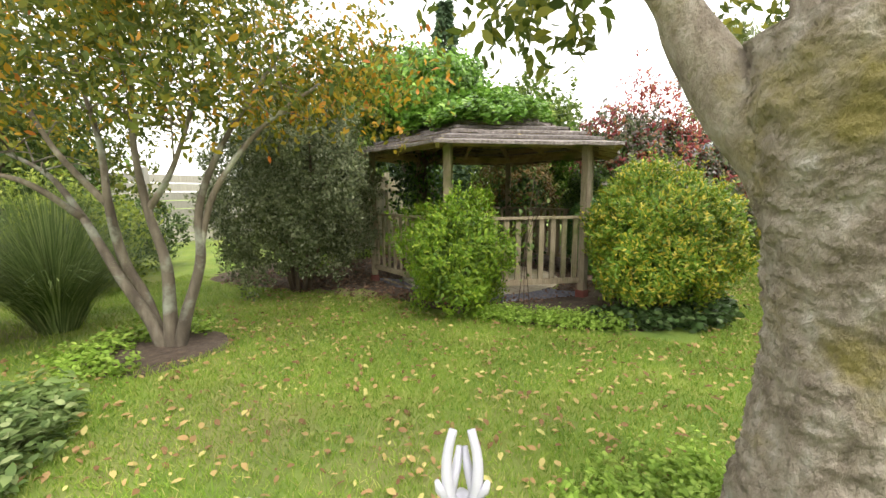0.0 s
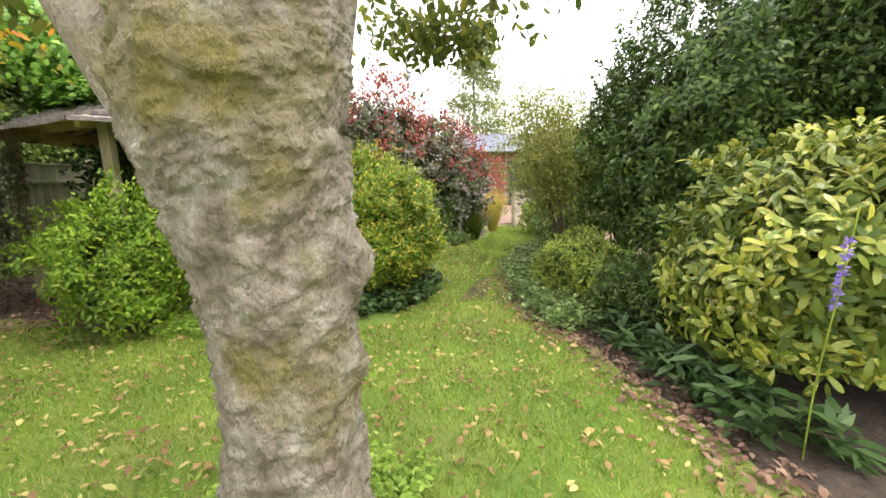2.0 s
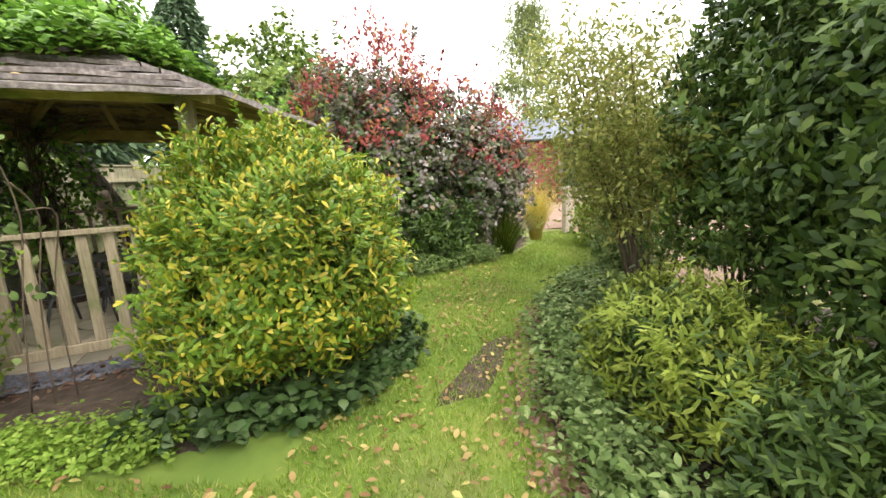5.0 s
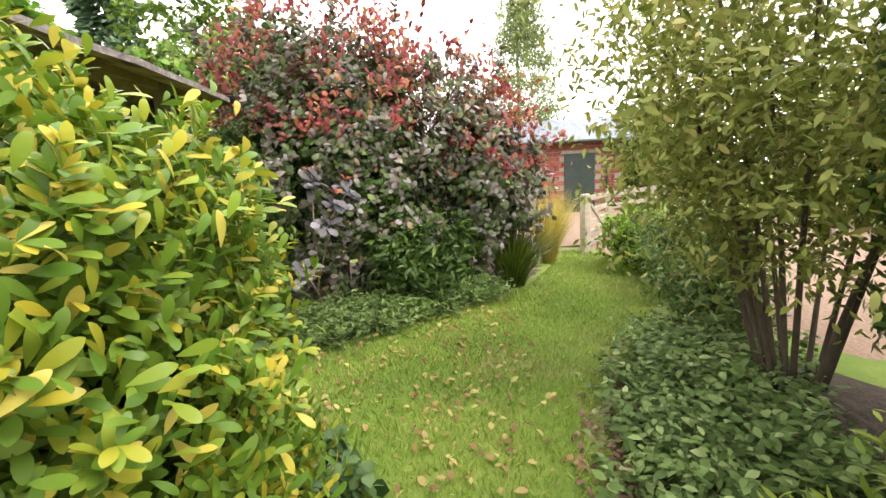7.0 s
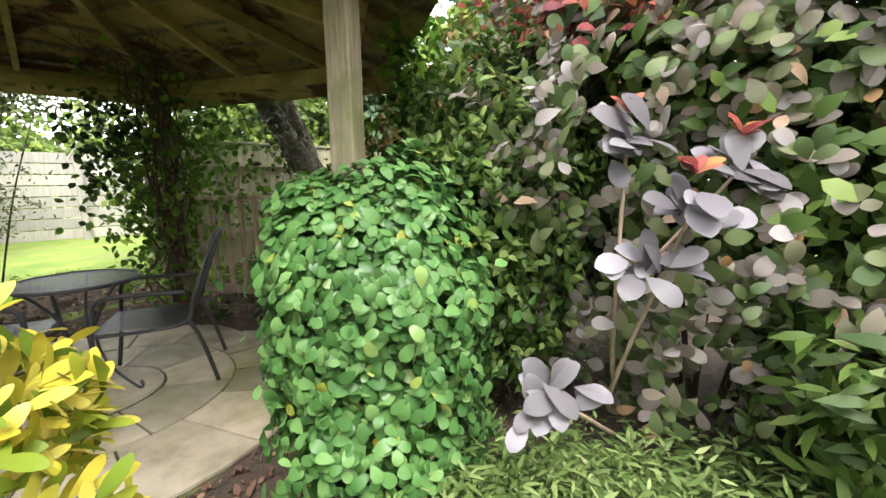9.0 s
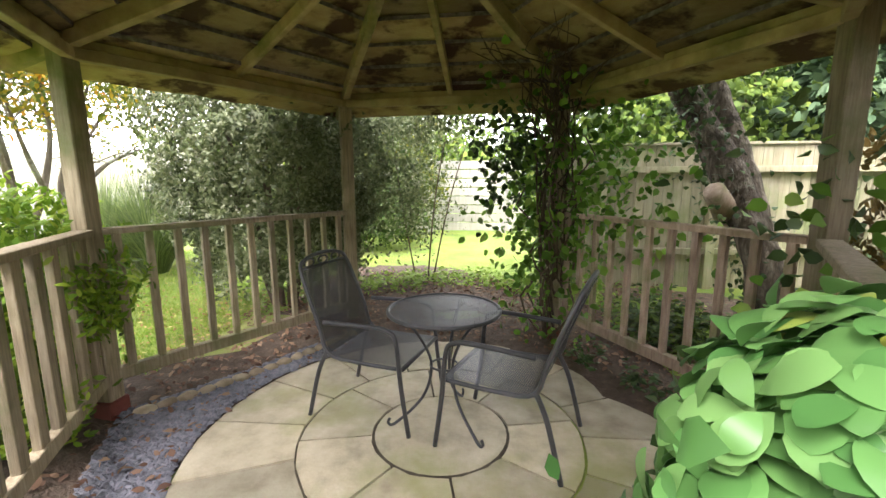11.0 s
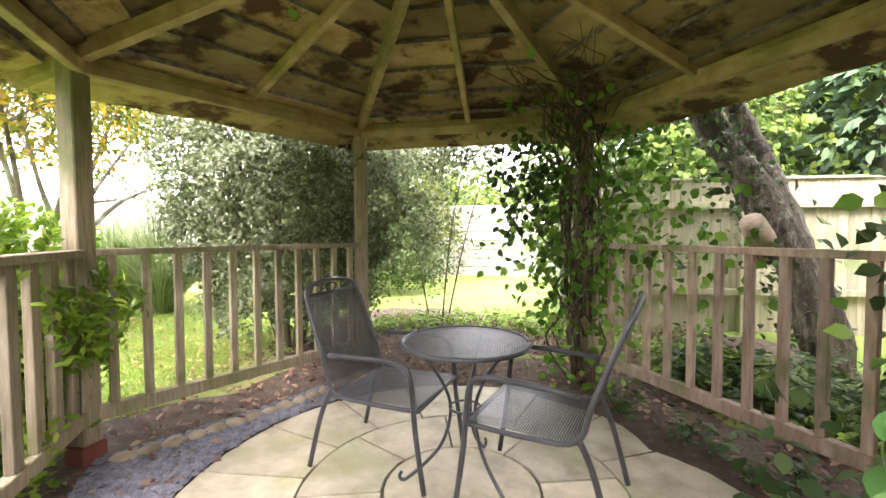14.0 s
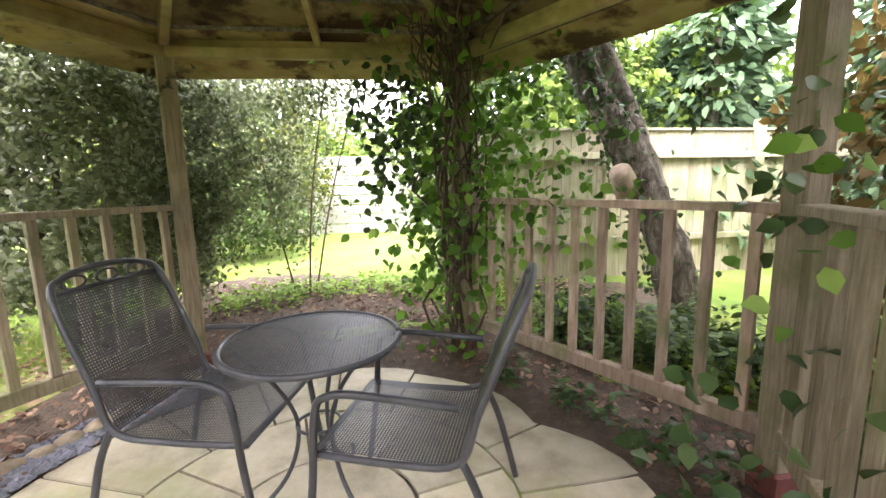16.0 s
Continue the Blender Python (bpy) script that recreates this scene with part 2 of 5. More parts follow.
L_COVER = leaf_material("grey_green_groundcover", [(0.0, (0.088, 0.143, 0.036)), (0.5, (0.154, 0.231, 0.0648)), (0.9, (0.253, 0.33, 0.115)), (1.0, (0.396, 0.462, 0.202))], 0.5, 0.3)
L_MINT = leaf_material("fresh_low_leaves", [(0.0, (0.165, 0.275, 0.0324)), (0.6, (0.264, 0.396, 0.0576)), (1.0, (0.385, 0.506, 0.101))], 0.5, 0.35)
L_CREEP = leaf_material("creeper_leaves", [(0.0, (0.066, 0.143, 0.018)), (0.5, (0.132, 0.264, 0.0324)), (0.9, (0.22, 0.385, 0.0576)), (1.0, (0.33, 0.484, 0.0936))], 0.4, 0.35)
L_AUTUMN = leaf_material("autumn_tree_leaves", [(0.0, (0.077, 0.0935, 0.0144)), (0.35, (0.165, 0.176, 0.0216)), (0.65, (0.33, 0.264, 0.0252)), (0.9, (0.506, 0.297, 0.0252)), (1.0, (0.506, 0.165, 0.036))], 0.5, 0.45)
L_SUMMER = leaf_material("tree_leaves", [(0.0, (0.06, 0.09, 0.018)), (0.6, (0.13, 0.16, 0.028)), (1.0, (0.27, 0.26, 0.04))], 0.5, 0.5)
L_BIRCH = leaf_material("birch_leaves", [(0.0, (0.132, 0.165, 0.0576)), (1.0, (0.275, 0.319, 0.122))], 0.55, 0.4)
L_CONIFER = leaf_material("conifer_needles", [(0.0, (0.044, 0.0825, 0.0396)), (1.0, (0.132, 0.198, 0.101))], 0.6, 0.2)
L_HEDGE = leaf_material("far_ivy_leaves", [(0.0, (0.066, 0.11, 0.018)), (0.6, (0.143, 0.22, 0.036)), (1.0, (0.264, 0.33, 0.0648))], 0.5, 0.35)
L_PAMPAS = leaf_material("pampas_blades", [(0.0, (0.088, 0.132, 0.0432)), (0.6, (0.165, 0.22, 0.0792)), (1.0, (0.308, 0.363, 0.144))], 0.5, 0.3)
L_GOLD = leaf_material("golden_grass_blades", [(0.0, (0.44, 0.352, 0.072)), (1.0, (0.682, 0.572, 0.158))], 0.5, 0.35)
L_STRAP = leaf_material("dark_strap_leaves", [(0.0, (0.044, 0.077, 0.0108)), (0.7, (0.11, 0.154, 0.0216)), (1.0, (0.275, 0.308, 0.0504))], 0.4, 0.2)
L_BRONZE = leaf_material("bronze_leaves", [(0.0, (0.099, 0.077, 0.0216)), (1.0, (0.22, 0.143, 0.0432))], 0.5, 0.3)
L_LITTER = leaf_material("fallen_leaves", [(0.0, (0.16, 0.085, 0.04)), (0.5, (0.36, 0.23, 0.1)), (0.8, (0.46, 0.35, 0.14)), (1.0, (0.5, 0.46, 0.16))], 0.7, 0.2)
L_MULCH = leaf_material("brown_leaf_litter", [(0.0, (0.09, 0.05, 0.035)), (0.5, (0.19, 0.11, 0.075)), (1.0, (0.33, 0.22, 0.15))], 0.8, 0.1)
L_PURPLE = leaf_material("purple_flowers", [(0.0, (0.18, 0.12, 0.42)), (1.0, (0.34, 0.25, 0.62))], 0.6, 0.3)

# ---- building helpers ----


def thing(name, at, label, category, group="", kind=""):
    ob = new(name)
    ob.location = at
    ob.empty_display_size = 0.1
    return tagged(ob, label, category, group, kind)


def link(name, mesh, mat, parent=None, label=""):
    ob = new(name, mesh)
    if mat and not mesh.materials:
        mesh.materials.append(mat)
    if parent is not None:
        ob.parent = parent
        bases = []
        p = parent
        while p is not None:
            bases.append(p.matrix_basis.copy())
            p = p.parent
        whole = Matrix.Identity(4)
        for m in reversed(bases):
            whole = whole @ m
        ob.matrix_parent_inverse = whole.inverted()
    if label:
        tagged(ob, label)
    return ob


def part(name, bm, mat, parent=None, label="", smooth=False):
    me = bpy.data.meshes.new(name)
    bm.to_mesh(me)
    bm.free()
    if smooth:
        me.polygons.foreach_set("use_smooth", [True] * len(me.polygons))
    return link(name, me, mat, parent, label)


def raw(name, verts, faces, mat, parent=None, label="", smooth=False):
    me = bpy.data.meshes.new(name)
    me.from_pydata(verts, [], faces)
    if smooth:
        me.polygons.foreach_set("use_smooth", [True] * len(me.polygons))
    return link(name, me, mat, parent, label)


def block(bm, m, size, bevel=0.004):
    """A bevelled bar of that size at the pose m."""
    out = bmesh.ops.create_cube(bm, size=1.0, matrix=m @ Matrix.Diagonal((*size, 1)))
    if bevel:
        edges = list({e for v in out["verts"] for e in v.link_edges})
        bmesh.ops.bevel(bm, geom=edges, offset=bevel, segments=1, affect="EDGES")
    return bm


def bar(a, b, width, height, bevel=0.004, up=(0, 0, 1)):
    """A bmesh bar from a to b, width across, height along up."""
    a, b = Vector(a), Vector(b)
    d = (b - a).normalized()
    side = d.cross(Vector(up))
    side = side.normalized() if side.length > 1e-5 else Vector((1, 0, 0))
    top = side.cross(d).normalized()
    m = Matrix((side, d, top)).transposed().to_4x4()
    m.translation = (a + b) / 2
    return block(bmesh.new(), m, (width, (b - a).length, height), bevel)


def tube(points, radii, sides=8, bm=None, knots=0.0, seed=0):
    """A round limb along the points; knots roughens it."""
    bm = bm or bmesh.new()
    pts = [Vector(p) for p in points]
    if not hasattr(radii, "__len__"):
        radii = [radii] * len(pts)
    rings, prev = [], None
    for i, p in enumerate(pts):
        d = (pts[min(i + 1, len(pts) - 1)] - pts[max(i - 1, 0)]).normalized()
        if prev is None:
            prev = Vector((1, 0, 0)) if abs(d.x) < 0.9 else Vector((0, 1, 0))
        u = (prev - d * prev.dot(d)).normalized()
        prev = u
        v = d.cross(u)
        ring = []
        for k in range(sides):
            a = 2 * math.pi * k / sides
            r = radii[i]
            o = u * math.cos(a) + v * math.sin(a)
            if knots:
                q = p + o * r
                r *= 1 + knots * (noise.noise(q * 5 + Vector((seed, 0, 0))) + 0.5 * noise.noise(q * 14))
            ring.append(bm.verts.new(p + o * r))
        rings.append(ring)
    for r0, r1 in zip(rings, rings[1:]):
        for k in range(sides):
            bm.faces.new((r0[k], r0[(k + 1) % sides], r1[(k + 1) % sides], r1[k]))
    bm.faces.new(list(reversed(rings[0])))
    bm.faces.new(rings[-1])
    return bm


def curve_points(points, steps=6):
    """A smooth line through the points."""
    pts = [Vector(p) for p in points]
    out = []
    for i in range(len(pts) - 1):
        p0, p1, p2, p3 = pts[max(i - 1, 0)], pts[i], pts[i + 1], pts[min(i + 2, len(pts) - 1)]
        for s in range(steps):
            t = s / steps
            out.append(0.5 * (2 * p1 + (p2 - p0) * t + (2 * p0 - 5 * p1 + 4 * p2 - p3) * t * t + (3 * p1 - p0 - 3 * p2 + p3) * t ** 3))
    out.append(pts[-1])
    return out


def taper(a, b, n):
    return [a + (b - a) * i / (n - 1) for i in range(n)]


def unit(v):
    return v / np.maximum(np.linalg.norm(v, axis=-1, keepdims=True), 1e-9)


def leaf_mesh(name, base, axis, normal, length, width, mat, parent=None, label="", bend=0.18, slim=False, full=False):
    """Many leaves as one mesh: each a folded, bent blade; full ones are broad and rounded."""
    n = len(base)
    axis = unit(axis)
    side = unit(np.cross(axis, normal))
    up = np.cross(side, axis)
    length, width = np.broadcast_to(length, n)[:, None], np.broadcast_to(width, n)[:, None]
    if full:
        cuts = ((0.12, 0.13), (0.28, 0.31), (0.5, 0.46), (0.7, 0.5), (0.86, 0.4), (0.96, 0.2))
    elif slim:
        cuts = ((0.3, 0.5), (0.65, 0.36))
    else:
        cuts = ((0.26, 0.4), (0.6, 0.46))
    rows = [base]
    for f, w in cuts:
        mid = base + axis * length * f - up * length * bend * f * f + up * width * w * 0.3
        rows += [mid - side * width * w, mid + side * width * w]
    rows.append(base + axis * length - up * length * bend)
    k = len(rows)
    v = np.stack(rows, 1).reshape(-1, 3)
    i = np.arange(n)[:, None] * k
    shape = [[0, 2, 1]] + [[2 * j + 1, 2 * j + 2, 2 * j + 4, 2 * j + 3] for j in range(len(cuts) - 1)] + [[k - 3, k - 2, k - 1]]
    loops = np.concatenate([i + np.array([s]) for s in shape], 1).ravel()
    sizes = np.tile([len(s) for s in shape], n)
    me = bpy.data.meshes.new(name)
    me.vertices.add(len(v))
    me.vertices.foreach_set("co", v.ravel())
    me.loops.add(len(loops))
    me.loops.foreach_set("vertex_index", loops.astype(np.int32))
    me.polygons.add(len(sizes))
    me.polygons.foreach_set("loop_start", (np.cumsum(sizes) - sizes).astype(np.int32))
    me.polygons.foreach_set("use_smooth", [True] * len(sizes))
    me.update(calc_edges=True)
    me.validate()
    return link(name, me, mat, parent, label)


def lumps(d, seed, rough):
    return np.array([noise.noise(Vector(q) * 1.7 + Vector((seed * 3.1, seed, 0))) + 0.7 * noise.noise(Vector(q) * 4.3 + Vector((0, seed, 0))) + 0.4 * noise.noise(Vector(q) * 9.0 + Vector((seed, 0, 0))) for q in d]) * rough


def clumps_on(rng, c, r, count, seed, rough, low=-0.75, inner=0.86):
    """Twig ends over an uneven rounded mass: places and outward ways."""
    d = unit(rng.normal(size=(count * 3, 3)))
    d = d[d[:, 2] > low][:count]
    k = 1 + lumps(d, seed, rough)
    depth = rng.uniform(inner, 1.0, len(d))
    p = np.array(c) + d * np.array(r) * (k * depth)[:, None]
    return p, unit(d / np.array(r))


def rosettes(rng, p, out, per, spread=0.9, lift=0.25):
    """Leaves that stand round each twig end."""
    b = np.repeat(p, per, 0)
    o = np.repeat(out, per, 0)
    side = unit(np.cross(o, rng.normal(size=o.shape)))
    axis = unit(o * rng.uniform(0.25, 1.0, (len(b), 1)) + side * spread + np.array([0, 0, lift]))
    normal = unit(o + 0.35 * rng.normal(size=o.shape) + np.array([0, 0, 0.5]))
    return b, axis, normal


def foliage(parent, name, seed, c, r, count, per, size, mat, rough=0.28, spread=0.9, lift=0.25, jitter=0.03, low=-0.75, inner=0.86, bend=0.18, slim=False, top=None, label="", full=False):
    rng = np.random.default_rng(seed)
    p, o = clumps_on(rng, c, r, count, seed % 97, rough, low, inner)
    if top is not None:
        sel = p[:, 2] > top
        p, o = p[sel], o[sel]
    b, a, nm = rosettes(rng, p, o, per, spread, lift)
    b = b + rng.normal(size=b.shape) * jitter
    ln = size[0] * rng.uniform(0.65, 1.2, len(b))
    ok = b[:, 2] > 0.0
    return leaf_mesh(name, b[ok], a[ok], nm[ok], ln[ok], ln[ok] * size[1], mat, parent, label, bend, slim, full)


def stems(parent, seed, base, c, r, count, radius, mat, reach=0.85):
    rng = np.random.default_rng(seed)
    for k in range(count):
        a = 2 * math.pi * (k + rng.uniform(0, 0.6)) / count
        foot = Vector((base[0] + 0.1 * r[0] * math.cos(a), base[1] + 0.1 * r[1] * math.sin(a), base[2] - 0.03))
        tip = Vector((c[0] + reach * 0.7 * r[0] * math.cos(a), c[1] + reach * 0.7 * r[1] * math.sin(a), c[2] + reach * 0.6 * r[2]))
        mid = foot.lerp(tip, 0.5) + Vector((rng.normal() * 0.05, rng.normal() * 0.05, 0.1 * r[2]))
        pts = curve_points([foot, mid, tip], 4)
        part("stem", tube(pts, taper(radius, radius * 0.35, len(pts)), 6), mat, parent, smooth=True)


def shrub(name, label, seed, at, r, count, per, size, mat, core, category="shrub", rough=0.28, stem=5, stem_r=0.014, low=-0.75, lift=0.25, spread=0.9, bend=0.18, slim=False, jitter=0.03, raise_by=0.0, core_count=None, full=False, sprig=0.34):
    """A shrub on the ground at (x, y): stems, inner leaves coloured by core, and outer leaves."""
    x, y = at
    g = gz(x, y)
    c = (x, y, g + r[2] * 0.95 + raise_by)
    t = thing(name, (x, y, g), label, category)
    stems(t, seed, (x, y, g), c, r, stem, stem_r, M_TWIG)
    cc = core_count or int(count * 0.8)
    # A core darker than mat puts the shade inside the bush into leaf colour.
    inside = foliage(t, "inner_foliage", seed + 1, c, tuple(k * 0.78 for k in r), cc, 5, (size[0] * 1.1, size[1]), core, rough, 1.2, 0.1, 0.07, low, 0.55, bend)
    outside = foliage(t, "outer_foliage", seed + 2, c, r, count, per, size, mat, rough, spread, lift, jitter, low, 0.86, bend, slim, None, "", full)
    tagged(inside, kind="stuff")
    tagged(outside, kind="stuff")
    if not sprig:
        return t, c
    rng = np.random.default_rng(seed + 7)
    p, o = clumps_on(rng, c, tuple(k * 1.04 for k in r), max(10, count // 40), seed % 97, rough, 0.0, 0.95)
    sprig_b, sprig_o = [], []
    for a, b in zip(p, o):
        way = unit(b + np.array([0, 0, 0.8]) + rng.normal(size=3) * 0.25)
        reach = min(r) * rng.uniform(0.1, sprig)
        for f in np.linspace(0, 1, 5):
            sprig_b.append(a + way * reach * f)
            sprig_o.append(way)
    b, a, nm = rosettes(rng, np.array(sprig_b), np.array(sprig_o), 5, 0.8, 0.2)
    ln = size[0] * rng.uniform(0.6, 1.1, len(b))
    tagged(leaf_mesh("outer_sprig", b, a, nm, ln, ln * size[1], mat, t, "", bend, slim, full), kind="stuff")
    return t, c


def blades(name, seed, at, count, length, width, spread, mat, parent, droop=0.6, z=None):
    """A tuft of long arching blades, each a bent strip."""
    rng = np.random.default_rng(seed)
    verts, faces = [], []
    for k in range(count):
        a = rng.uniform(0, 2 * math.pi)
        d = np.array([math.cos(a), math.sin(a), 0])
        s = np.array([-d[1], d[0], 0])
        ln = length * rng.uniform(0.6, 1.1)
        lean = rng.uniform(0.1, 1.0) * spread
        p0 = np.array([at[0], at[1], at[2] if z is None else z]) + d * rng.uniform(0, 0.16) * spread
        w = width * rng.uniform(0.7, 1.2)
        row = len(verts)
        for i in range(5):
            t = i / 4
            p = p0 + d * lean * ln * t * (0.5 + 0.5 * t) + np.array([0, 0, ln * (t - droop * lean * t * t * 0.75)])
            ww = w * (1 - 0.85 * t)
            verts += [tuple(p - s * ww), tuple(p + s * ww)]
        for i in range(4):
            q = row + 2 * i
            faces.append((q, q + 1, q + 3, q + 2))
    return tagged(raw(name, verts, faces, mat, parent), kind="stuff")


def scatter(name, seed, pts, size, mat, parent=None, label="", flat=0.3, lift=0.012, ratio=0.55, bend=0.15):
    """Leaves strewn on the ground at the points."""
    rng = np.random.default_rng(seed)
    n = len(pts)
    a = rng.uniform(0, 2 * math.pi, n)
    axis = np.stack([np.cos(a), np.sin(a), rng.normal(size=n) * flat], 1)
    nm = np.stack([rng.normal(size=n) * flat, rng.normal(size=n) * flat, np.ones(n)], 1)
    z = np.array([gz(x, y) for x, y in pts]) + lift
    ln = size * rng.uniform(0.5, 1.3, n)
    return leaf_mesh(name, np.column_stack([pts, z]), axis, nm, ln, ln * ratio, mat, parent, label, bend)


def cover(name, label, seed, pts, height, size, mat, per=7, category="groundcover", ratio=0.5, slim=False):
    """Low leafy cover: many small sprigs rising from the ground at the points."""
    rng = np.random.default_rng(seed)
    p = np.column_stack([pts, [gz(x, y) for x, y in pts]])
    up = unit(np.column_stack([rng.normal(size=len(p)) * 0.35, rng.normal(size=len(p)) * 0.35, np.ones(len(p))]))
    b = np.repeat(p, per, 0)
    o = np.repeat(up, per, 0)
    h = rng.uniform(0.1, 1.0, (len(b), 1)) * height * np.repeat(rng.uniform(0.5, 1.1, (len(p), 1)), per, 0)
    side = unit(np.cross(o, rng.normal(size=o.shape)))
    ln = size * rng.uniform(0.6, 1.2, len(b))
    ob = leaf_mesh(name, b + o * h, unit(side + 0.35 * o), unit(o + 0.4 * rng.normal(size=o.shape)), ln, ln * ratio, mat, None, "", 0.2, slim)
    return tagged(ob, label, category, "", "stuff")


def strip_points(rng, line, width, count):
    """Points strewn along a line of (x, y), to both sides of it."""
    line = [np.array(p, float) for p in line]
    seg = [np.linalg.norm(b - a) for a, b in zip(line, line[1:])]
    pick = rng.choice(len(seg), count, p=np.array(seg) / sum(seg))
    u = rng.uniform(0, 1, count)
    out = np.zeros((count, 2))
    for k in range(count):
        a, b = line[pick[k]], line[pick[k] + 1]
        d = (b - a) / np.linalg.norm(b - a)
        out[k] = a + (b - a) * u[k] + np.array([-d[1], d[0]]) * np.clip(rng.normal() * 0.5, -1, 1) * width
    return out

# ---- ground ----
S = 1.75
H = S * math.sqrt(3) / 2
CORNER = {"L": (-S, 0.0), "M": (-S / 2, H), "I": (S / 2, H), "R": (S, 0.0), "E2": (S / 2, -H), "E1": (-S / 2, -H)}
PAVE = (0.1, 0.12)


def gz(x, y):
    """Height of the ground: nearly level lawn, a little lower inside the summerhouse."""
    d = math.hypot(x, y)
    k = min(max((d - 1.35) / 0.7, 0.0), 1.0)
    s = min(max((-x - 2.2) / 2.2, 0.0), 1.0)
    return -0.02 + 0.07 * k + 0.09 * s * s * (3 - 2 * s) + 0.02 * noise.noise(Vector((x * 0.6, y * 0.6, 0)))


def sheet(name, x0, x1, y0, y1, step, mat, lift=0.0, inside=None):
    nx, ny = int((x1 - x0) / step) + 1, int((y1 - y0) / step) + 1
    verts = [(x0 + i * step, y0 + j * step, gz(x0 + i * step, y0 + j * step) + lift) for j in range(ny) for i in range(nx)]
    faces = []
    for j in range(ny - 1):
        for i in range(nx - 1):
            if inside and not inside(x0 + (i + 0.5) * step, y0 + (j + 0.5) * step):
                continue
            a = j * nx + i
            faces.append((a, a + 1, a + nx + 1, a + nx))
    return raw(name, verts, faces, mat, None, "", True)


near = sheet("ground", -12, 14, -11, 13, 0.25, M_LAWN)
tagged(near, "mown green lawn with dry patches and worn turf", "lawn", "", "structure")
far_ring = [(-400, -400), (400, -400), (400, 400), (-400, 400)]
hole = [(-12, -11), (14, -11), (14, 13), (-12, 13)]
rv = [(x, y, -0.4) for x, y in far_ring] + [(x, y, gz(x, y)) for x, y in hole]
tagged(raw("ground_far", rv, [(k, (k + 1) % 4, 4 + (k + 1) % 4, 4 + k) for k in range(4)], M_LAWN), "distant grass ground around the garden", "ground", "", "structure")


def poly_sheet(name, pts, mat, label, category, lift=0.008, wobble=0.06, seed=1):
    """A bed or path laid on the lawn, its rim a little uneven."""
    ring = curve_points([(x, y, 0) for x, y in pts] + [(pts[0][0], pts[0][1], 0)], 8)[:-1]
    cx, cy = sum(p.x for p in ring) / len(ring), sum(p.y for p in ring) / len(ring)
    verts, faces, n = [], [], len(ring)
    for f in (1.0, 0.8, 0.6, 0.4, 0.2):
        for p in ring:
            w = 1 + wobble * noise.noise(Vector((p.x * 4, p.y * 4, seed)))
            x, y = cx + (p.x - cx) * f * w, cy + (p.y - cy) * f * w
            verts.append((x, y, gz(x, y) + (lift if f < 1 else -0.01) + 0.012 * noise.noise(Vector((x * 9, y * 9, seed)))))
    for r in range(4):
        for k in range(n):
            faces.append((r * n + k, r * n + (k + 1) % n, (r + 1) * n + (k + 1) % n, (r + 1) * n + k))
    faces.append(tuple(4 * n + k for k in range(n)))
    return tagged(raw(name, verts, faces, mat, None, "", True), label, category, "", "structure")


poly_sheet("ground_bed", [(-5.6, -4.3), (-4.2, -3.95), (-3.2, -3.92), (-2.5, -3.8), (-1.8, -3.76), (-0.9, -3.92), (-0.3, -4.06), (0.4, -4.46), (1.1, -5.0), (1.3, -5.5), (0.2, -5.75), (-0.8, -7.4), (-4, -8), (-6.5, -6.5)],
           M_SOIL, "bare brown soil of the shrub border", "flower bed", 0.012, 0.02)
poly_sheet("ground_bed", [(-2.2, -0.2), (-2.35, -1.0), (-2.3, -1.7), (-2.1, -2.3), (-1.6, -2.9), (-0.9, -3.0), (-0.35, -2.7), (-0.2, -1.9), (-0.9, -1.2), (-1.6, 0.1), (-1.9, 0.3)],
           M_SOIL, "dark soil bed along the summerhouse front", "flower bed", 0.012, 0.03)
poly_sheet("ground_bed", [(0.72, -2.1), (0.85, -2.45), (1.4, -3.2), (1.9, -3.75), (2.35, -4.3), (3.3, -4.8), (4.4, -4.5), (4.3, -0.8), (2.4, 0.6), (1.7, -0.4), (0.95, -1.5)],
           M_SOIL, "soil bed under the purple smoke bush", "flower bed", 0.012, 0.03)
poly_sheet("ground_bed", [(-4.75, 1.5), (-4.5, 1.1), (-3.85, 1.12), (-3.6, 1.6), (-3.7, 2.0), (-4.2, 2.2), (-4.7, 2.0)], M_SOIL, "bare mulched soil ring under the small tree", "flower bed", 0.012)
poly_sheet("ground_bed", [(-1.9, 1.7), (-1.3, 1.0), (-0.6, 1.8), (0.6, 2.0), (1.8, 1.2), (2.6, 1.0), (3.2, 2.0), (3.0, 3.1), (0.8, 3.4), (-0.4, 4.3), (-1.7, 4.3), (-2.1, 2.8)], M_SOIL, "leaf-strewn soil behind the summerhouse", "flower bed", 0.014)
poly_sheet("ground_path", [(-1.9, -3.2), (-1.5, -3.35), (-0.95, -3.62), (-0.85, -3.8), (-1.2, -3.75), (-1.65, -3.55)], M_SOIL, "worn bare earth patch in the lawn", "path", 0.016, 0.25)
poly_sheet("ground_drive", [(0.2, -5.8), (1.6, -5.5), (3.2, -5.75), (4.6, -5.6), (5.6, -4.6), (11, -4), (11, -12), (5, -12), (0, -10.6), (-0.6, -7.5)], M_GRAVEL, "pinkish gravel drive beyond the border", "drive", 0.03, 0.02)

